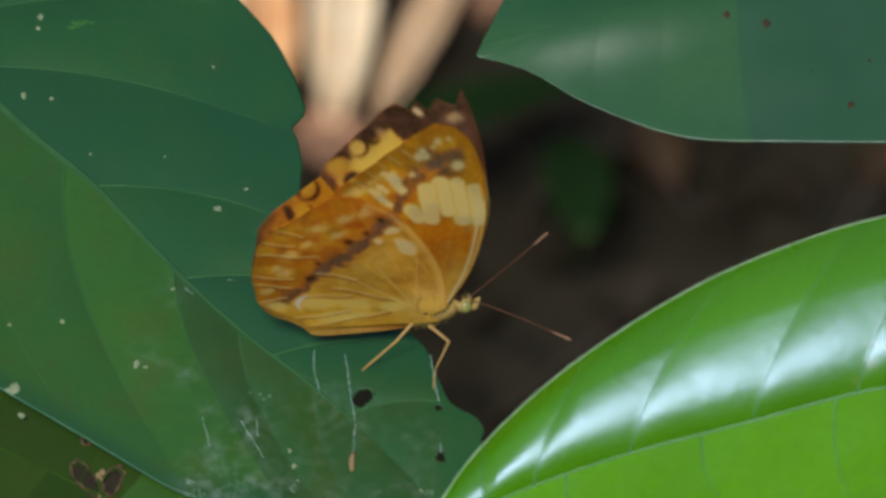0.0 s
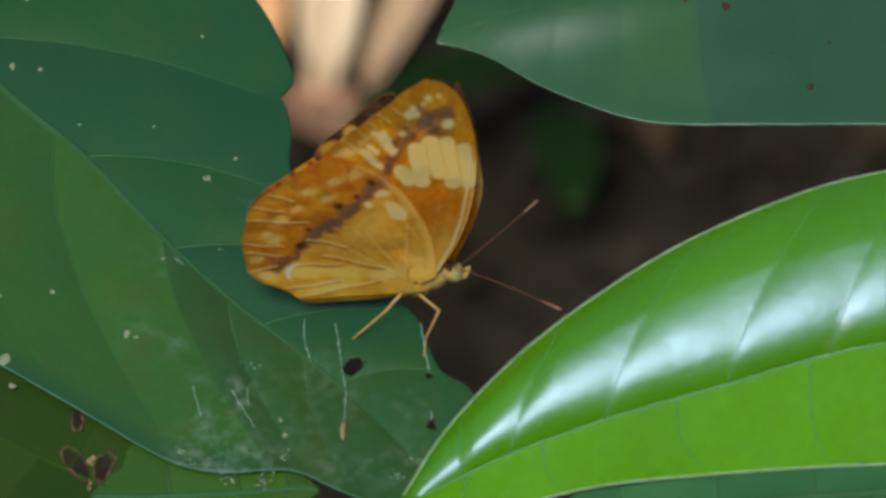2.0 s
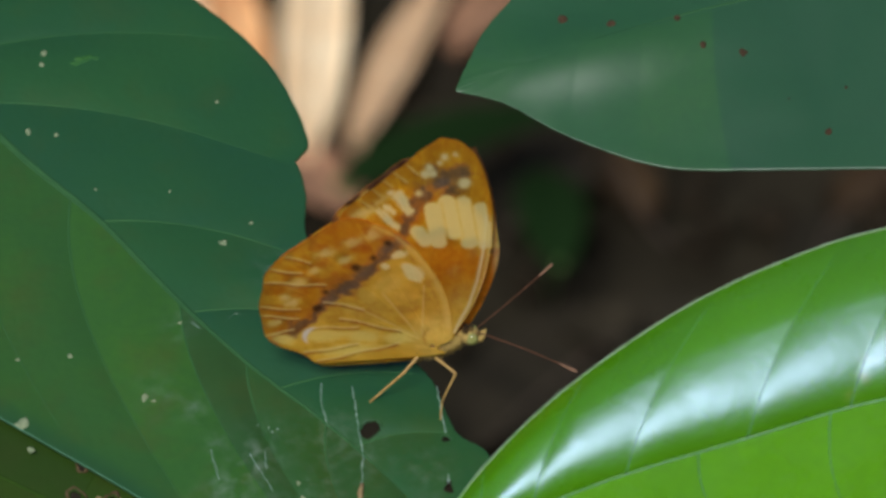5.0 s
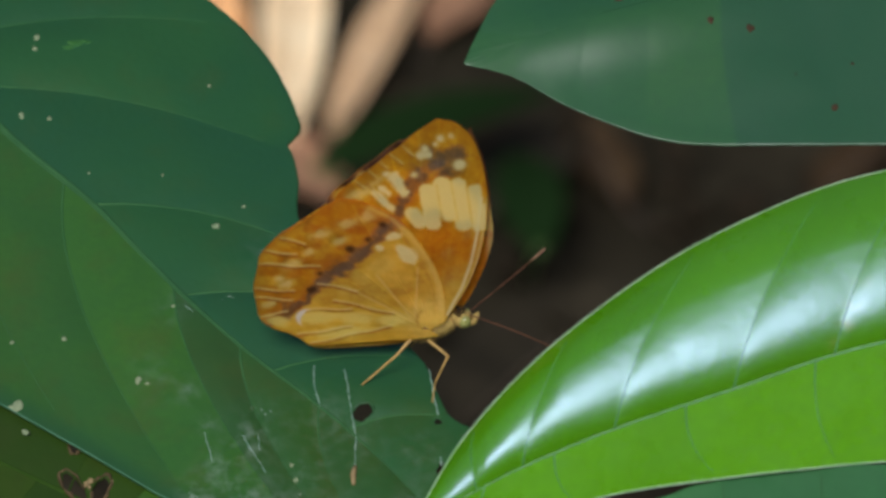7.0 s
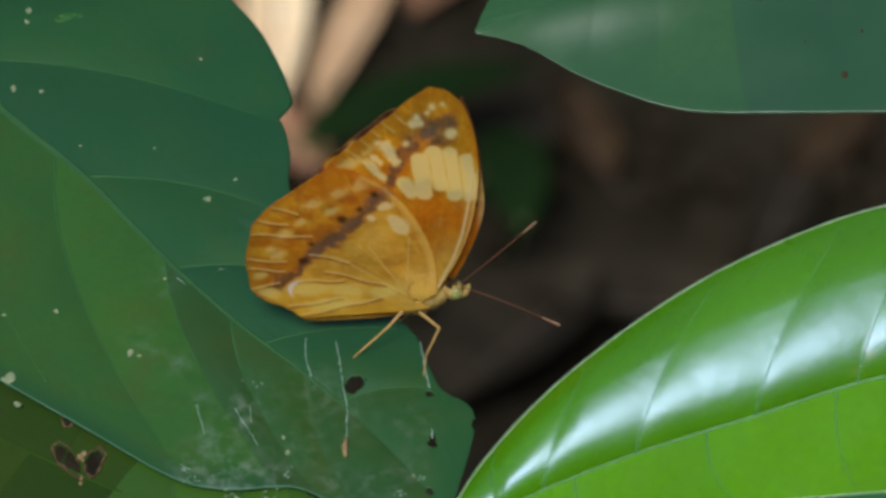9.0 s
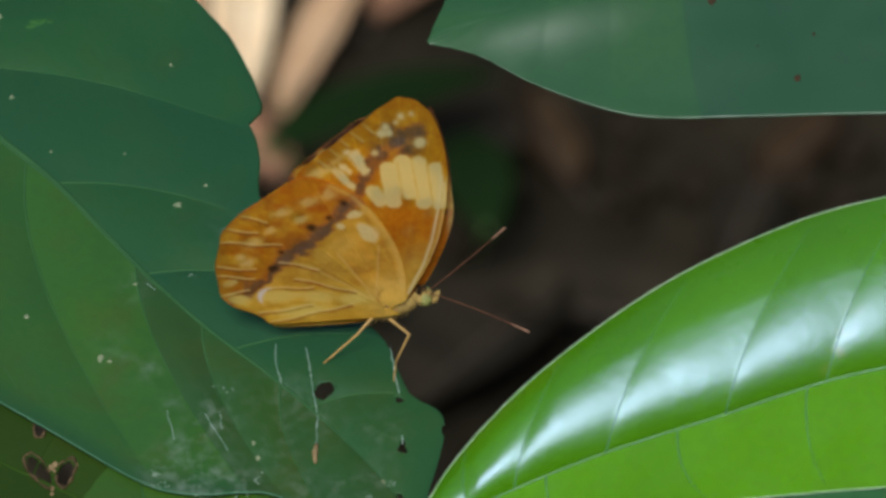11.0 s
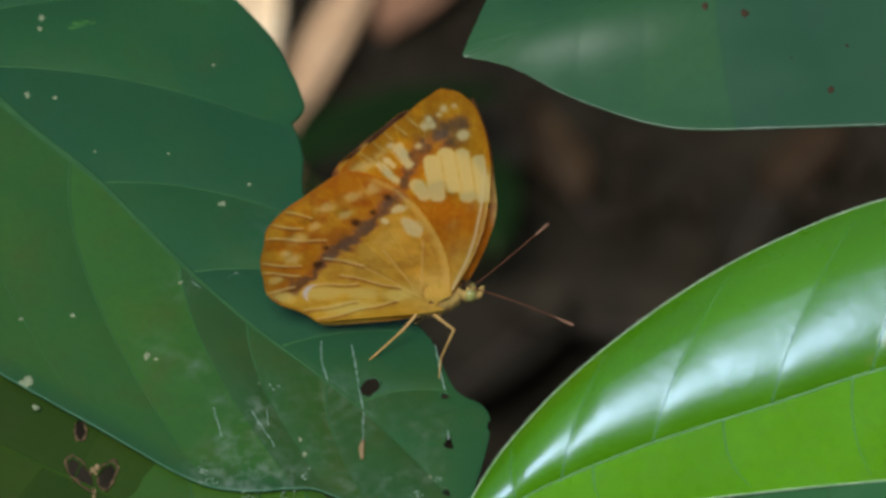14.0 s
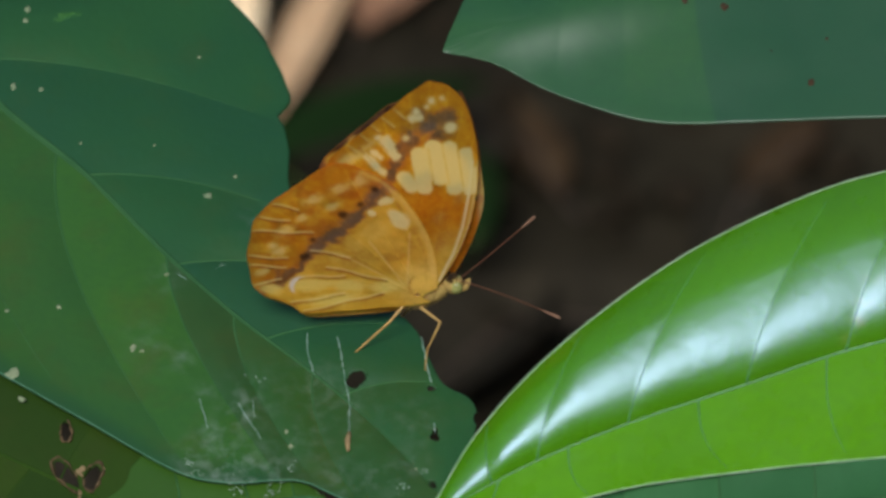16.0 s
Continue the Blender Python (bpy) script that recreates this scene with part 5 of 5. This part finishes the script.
leg([(-1.6, -0.6, -1.9), (-3.4, -2.0, -3.4), (-7.4, -2.5, -7.4), (-8.2, -2.6, -7.95)], "straw-coloured jointed leg")
leg([(0.2, -0.6, -2.2), (2.5, -2.6, -2.9), (1.0, -3.4, -6.2), (0.7, -5.2, -8.40)], "straw-coloured jointed leg")
leg([(-1.6, 0.6, -1.9), (-3.6, 3.0, -2.6), (-5.0, 3.9, -6.3), (-5.8, 4.0, -6.85)])
leg([(0.0, 0.6, -2.2), (0.6, 3.0, -2.4), (-1.6, 3.8, -6.3), (-2.4, 4.0, -6.85)])


# ---- forest floor ----
def ground_sheet():
    xs = np.concatenate([[-2500, -300, -40, -6, -1.5], np.linspace(-0.5, 0.5, 60), [1.5, 6, 40, 300, 2500]])
    ys = np.concatenate([[-2500, -300, -40, -6, -1], np.linspace(0.4, 1.6, 70), [2.5, 6, 40, 300, 2500]])
    verts, faces = [], []
    for y in ys:
        for x in xs:
            near = abs(x) <= 0.5 and 0.4 <= y <= 1.6
            z = 0.012 * (noise.noise(Vector((x * 7, y * 7, 0))) - 0.3) + 0.004 * noise.noise(Vector((x * 40, y * 40, 3))) if near else -0.004
            verts.append((x, y, z))
    w = len(xs)
    for j in range(len(ys) - 1):
        for i in range(w - 1):
            faces.append((j * w + i, j * w + i + 1, (j + 1) * w + i + 1, (j + 1) * w + i))
    return tagged(sheet_part("ground", verts, faces, M_SOIL, None), "forest soil with crumbs, shade darkening its colour", "ground", kind="structure")


ground_sheet()
bm = bmesh.new()
rng = random.Random(5)
for k in range(700):
    x, y, r = rng.uniform(-0.3, 0.3), rng.uniform(0.6, 1.4), rng.uniform(0.002, 0.007)
    blob(bm, (x, y, r * 0.2), (r, r * rng.uniform(0.7, 1.2), r * 0.7), Matrix.Rotation(rng.uniform(0, 3), 3, 'Z'), 6, 4, 0.6, k)
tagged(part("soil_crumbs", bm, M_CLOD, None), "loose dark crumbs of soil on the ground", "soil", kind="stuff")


def dry_leaf(x, y, length, width, turn, curl, material, label, lift=0.004, tilt=0.0, seed=0):
    """A fallen leaf: pointed oval, curled across and along, with a raised rib."""
    nl, nw = 26, 13
    verts, faces = [], []
    for i in range(nl):
        s = i / (nl - 1)
        half = width / 2 * math.sin(math.pi * (0.03 + 0.94 * s) ** 0.9) ** 0.7
        for j in range(nw):
            t = j / (nw - 1) * 2 - 1
            lx, ly = t * half, (s - 0.5) * length
            z = curl * width * t * t * 0.6 + 0.05 * length * math.sin(math.pi * s) * curl + 0.05 * width * noise.noise(Vector((lx * 60, ly * 60, seed))) - 0.02 * width * math.exp(-(t * 6) ** 2)
            verts.append((lx, ly, z))
    for i in range(nl - 1):
        for j in range(nw - 1):
            a = i * nw + j
            faces.append((a, a + 1, a + nw + 1, a + nw))
    ob = sheet_part("dry_leaf", verts, faces, material, None, label)
    ob.modifiers.new("thickness", 'SOLIDIFY').thickness = 0.0006
    ob.matrix_basis = pose(x, y, lift, tilt, 0, turn)
    bm = bmesh.new()
    tube(bm, [Vector((0, (f - 0.5) * length * 0.96, 0.05 * length * math.sin(math.pi * f) * curl + 0.0003)) for f in np.linspace(0, 1, 14)], [0.0007 - 0.0004 * k / 13 for k in range(14)], 6)
    part("midrib", bm, M_DRY_RIB, ob)
    bm = bmesh.new()
    tube(bm, [Vector((0.0005 * k, -0.48 * length - 0.003 * k, 0.0004)) for k in range(6)], [0.0006] * 6, 6)
    part("leaf_stalk", bm, M_DRY_RIB, ob)
    return tagged(ob, label, "dry leaf", "fallen leaves on the soil")


PALE = "beige fallen leaf on dark soil, sun patch in its colour"
RUST = "russet brown fallen leaf on dark soil"
DARK = "brown fallen leaf on soil, shade darkening its colour"
dry_leaf(-0.0590, 1.085, 0.140, 0.019, 0, 0.5, M_DRY_PALE, PALE, 0.006, 0, 1)
dry_leaf(-0.083, 1.070, 0.110, 0.022, 3, 0.4, M_DRY_RED, RUST, 0.005, 0, 2)
dry_leaf(-0.0345, 1.072, 0.105, 0.012, -13, 0.5, M_DRY_TAN, "dull tan fallen leaf lying on dark soil", 0.006, 0, 3)
dry_leaf(-0.058, 1.004, 0.040, 0.024, 35, 0.3, M_DRY_DULL, RUST, 0.004, 0, 4)
dry_leaf(-0.105, 1.090, 0.100, 0.026, 12, 0.4, M_DRY_PALE, PALE, 0.006, 0, 5)
dry_leaf(0.028, 1.008, 0.050, 0.016, 15, 0.4, M_DRY_MID, DARK, 0.004, 0, 6)
dry_leaf(0.098, 1.005, 0.045, 0.016, -30, 0.4, M_DRY_MID, DARK, 0.004, 0, 7)
dry_leaf(-0.008, 1.104, 0.055, 0.018, -25, 0.4, M_DRY_DULL, RUST, 0.005, 0, 8)
for k in range(34):
    x, y = rng.uniform(-0.2, 0.25), rng.uniform(0.78, 1.28)
    if x < 0.0 and y > 0.99:
        continue
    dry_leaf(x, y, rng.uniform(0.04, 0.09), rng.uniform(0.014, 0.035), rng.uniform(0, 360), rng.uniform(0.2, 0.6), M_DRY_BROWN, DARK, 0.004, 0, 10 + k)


def seedling(x, y, height, length, width, turn, droop):
    """A small green plant: thin stem and one broad leaf."""
    plant = tagged(new("seedling"), "small dark green seedling leaf above the soil", "seedling", "seedlings on the forest floor")
    plant.matrix_basis = pose(x, y, -0.002, 0, 0, turn)
    bm = bmesh.new()
    tube(bm, [Vector((0, -length * 0.5 * f, height * f)) for f in np.linspace(0, 1, 12)], [0.0009] * 12, 6)
    part("stem", bm, M_STEM, plant)
    nl, nw = 30, 15
    verts, faces = [], []
    for i in range(nl):
        s = i / (nl - 1)
        half = width / 2 * math.sin(math.pi * (0.02 + 0.96 * s) ** 0.85) ** 0.8
        for j in range(nw):
            t = j / (nw - 1) * 2 - 1
            verts.append((t * half, (s - 0.5) * length, height + 0.12 * abs(t) * half - droop * (s - 0.3) ** 2 * length))
    for i in range(nl - 1):
        for j in range(nw - 1):
            a = i * nw + j
            faces.append((a, a + 1, a + nw + 1, a + nw))
    ob = sheet_part("leaf", verts, faces, M_SEEDLING, plant)
    ob.modifiers.new("thickness", 'SOLIDIFY').thickness = 0.0004
    return plant


seedling(0.008, 0.955, 0.030, 0.070, 0.019, 5, 0.3)
seedling(-0.017, 0.974, 0.040, 0.085, 0.023, -48, 0.2)

# ---- unseen ring of foliage added beyond the view, closing the place and blocking low sky ----
def unseen_backdrop():
    verts, faces, n, m = [], [], 120, 26
    for k in range(n):
        a = 2 * math.pi * k / n
        top = 7.5 + 1.6 * noise.noise(Vector((math.cos(a) * 4, math.sin(a) * 4, 0))) + 0.7 * noise.noise(Vector((math.cos(a) * 15, math.sin(a) * 15, 5)))
        for j in range(m):
            z = -0.05 + top * j / (m - 1)
            r = 10 + 1.2 * noise.noise(Vector((math.cos(a) * 9, math.sin(a) * 9, z * 1.2))) + 0.5 * noise.noise(Vector((math.cos(a) * 25, math.sin(a) * 25, z * 3)))
            verts.append((r * math.cos(a), r * math.sin(a), z))
    for k in range(n):
        for j in range(m - 1):
            p, q = k * m + j, ((k + 1) % n) * m + j
            faces.append((p, p + 1, q + 1, q))
    return tagged(sheet_part("backdrop", verts, faces, M_BACKDROP, None), "unseen dark green ring blocking the low sky", "trees", kind="structure")


M_BACKDROP = plain_material("backdrop_foliage", (0.008, 0.016, 0.005), (0.045, 0.085, 0.022), 2.5, 0.9, 1.0, 0.2, 0.1)
unseen_backdrop()

# ---- what moves: wing beats and leaves in the breeze ----
RIGHT_SWAY = [(0, 0.02, -2.26, -3.05), (0.5, -2.48, -2.17, -1.79), (1, 0.57, -3.39, -2.47), (1.5, -3.73, -2.21, -1.79), (2, -1.68, -1.72, -2.10), (2.5, -1.30, -3.32, -1.39), (3, -1.74, -1.26, -1.40), (3.5, -2.05, 2.08, -0.82), (4, -1.55, -2.65, -1.18), (4.2, -2.07, -0.25, -1.77), (6.5, 0.51, -1.71, -0.47), (7, -2.08, 3.33, 0.27), (7.5, 1.55, -2.94, -1.01), (8, 0.89, -4.55, -1.34), (8.2, 1.30, -3.88, -1.23), (10.3, 1.03, -1.68, -0.13), (10.5, -0.53, -0.29, -0.10), (11, 1.34, -1.86, -0.36), (11.5, 1.87, -0.31, -0.26), (12, -1.30, 0.86, 0.20), (12.5, 1.69, -2.82, -0.85), (13, -1.04, 0.27, 0.07), (13.5, -1.46, 0.55, -0.09), (14, 1.34, -1.53, -0.54), (14.5, -2.76, 1.18, 0.43), (15, 1.21, -1.46, -0.44), (15.5, 0.45, -0.34, 0.10), (16, 0.00, 0.00, 0.00)]
TOP_SWAY = [(0, 2.06, -0.74, -2.17), (0.5, -0.28, -1.60, -2.19), (1, 3.61, -2.43, -2.34), (1.5, 1.93, -1.89, -2.37), (2, -1.21, -2.59, -1.82), (2.5, 4.71, -1.52, -1.32), (3, 0.26, -1.54, -1.33), (3.5, -0.06, -0.39, -1.27), (4, 4.39, -0.55, -1.43), (4.2, -0.83, -0.64, -1.42), (6.3, -0.19, 0.11, -1.78), (6.5, -3.71, -1.42, -1.88), (7, 1.24, 0.55, -1.91), (7.5, 4.99, -0.98, -1.67), (8, -0.02, -1.42, -1.63), (8.2, 3.29, -0.34, -1.70), (10.3, 3.52, 1.80, -0.83), (10.5, 0.16, -0.18, -0.43), (11, 1.58, 1.72, -0.47), (11.5, 2.60, 0.91, -0.43), (12, 0.22, -0.45, -0.31), (12.5, 0.21, 0.67, -0.41), (13, 0.63, 0.33, -0.54), (13.5, -0.78, -0.77, -0.43), (14, 0.68, 0.03, -0.50), (14.5, 1.21, -0.55, -0.70), (15, -0.27, -0.72, -0.30), (15.5, 1.27, -0.05, -0.54), (16, 0.00, 0.00, 0.00)]
BEAT = [(0, 8), (0.1, 3), (0.2, 5), (0.3, 12), (0.4, 21), (0.5, 34), (0.6, 50), (0.7, 62), (0.8, 62), (0.9, 40), (1.0, 12), (1.1, 4.5),
        (1.2, 2.5), (1.3, 9), (1.4, 21), (1.5, 34), (1.6, 38), (1.7, 20), (1.8, 7), (1.9, 2), (2.0, 2), (2.1, 4), (2.2, 4), (2.4, 2), (3.0, 0.8), (16, 0.8)]


UNDER_SWAY = [(0, 2.23, 1.59, 0.00), (1.5, 1.81, 0.07, 0.00), (2.5, 2.84, -0.12, 0.00), (3.5, 1.71, 2.17, 0.00), (7, 0.39, 2.35, 0.00), (11, 0.67, 1.69, 0.00), (12.5, 0.50, 0.97, 0.00), (14.5, -0.07, 1.08, 0.00), (16, -0.00, -0.00, 0.00)]


# the butterfly's lean and tilt about its feet, degrees
LEAN = [(0, 2.2, 0.2), (0.5, 2.6, 0.1), (1, 1.8, 0.2), (1.5, 1.4, 0.1), (2, 3.9, 0.4), (2.5, 2.0, -0.7), (3, 3.0, -0.2), (3.5, 3.7, 0.5), (4, 3.4, -0.1), (4.2, 3.0, 0.2), (6.3, 3.2, 0.2), (6.5, 1.0, 0.2), (7, 2.1, 0.7), (7.5, -0.2, -0.3), (8, 0.1, 0.0), (10.3, 1.8, 0.8), (10.5, 2.3, 0.4), (11, 1.6, 0.3), (11.5, 0.7, 0.1), (12, 1.3, 0.2), (12.5, 1.3, 0.0), (13, 1.3, 0.1), (13.5, 0.2, -0.2), (14, 0.0, -0.2), (14.5, 0.9, -0.1), (15, 1.0, -0.2), (15.5, 0.4, 0.0), (16, 0.0, 0.0)]
FEET = Matrix.Translation(Vector((-3.5, -2.5, -7.5)) * MM)


def sway_rows(pivot, rows):
    return [(t, SLOPE @ Matrix.Translation(Vector((pivot[0] + x, pivot[1] + y, pivot[2])) * MM) @ Matrix.Rotation(radians(a), 4, 'Z')) for t, x, y, a in rows]


def motions():
    walk(right_leaf, sway_rows(RIGHT_PIVOT, RIGHT_SWAY))
    walk(top_leaf, sway_rows(TOP_PIVOT, TOP_SWAY))
    walk(under_leaf, [(t, SLOPE @ Matrix.Translation(Vector((-60 + x, -14 + y, 1.8 - y)) * MM)) for t, x, y, a in UNDER_SWAY])
    walk(butterfly, [(t, STANCE @ FEET @ pose(0, 0, 0, a, 0, 0) @ pose(0, 0, 0, 0, b, 0) @ FEET.inverted()) for t, a, b in LEAN])
    for w, side in WINGS:
        hind = w.name.startswith("hindwing")
        rows = []
        for t, a in BEAT:
            spread = min(1.0, a / 30)
            rest = 1 - spread
            if side < 0:
                rows.append((t, pose(0.0004, -0.35 * MM, 0, a, 0, 0)))
            else:
                rows.append((t, pose(0.0008 + (0.0008 if hind else 0.0) * rest, 0.35 * MM, -0.0014 * rest, 2.6 - a, -5.0 * spread + (1.0 if hind else 2.4) * rest, 0)))
        walk(w, rows)


motions()
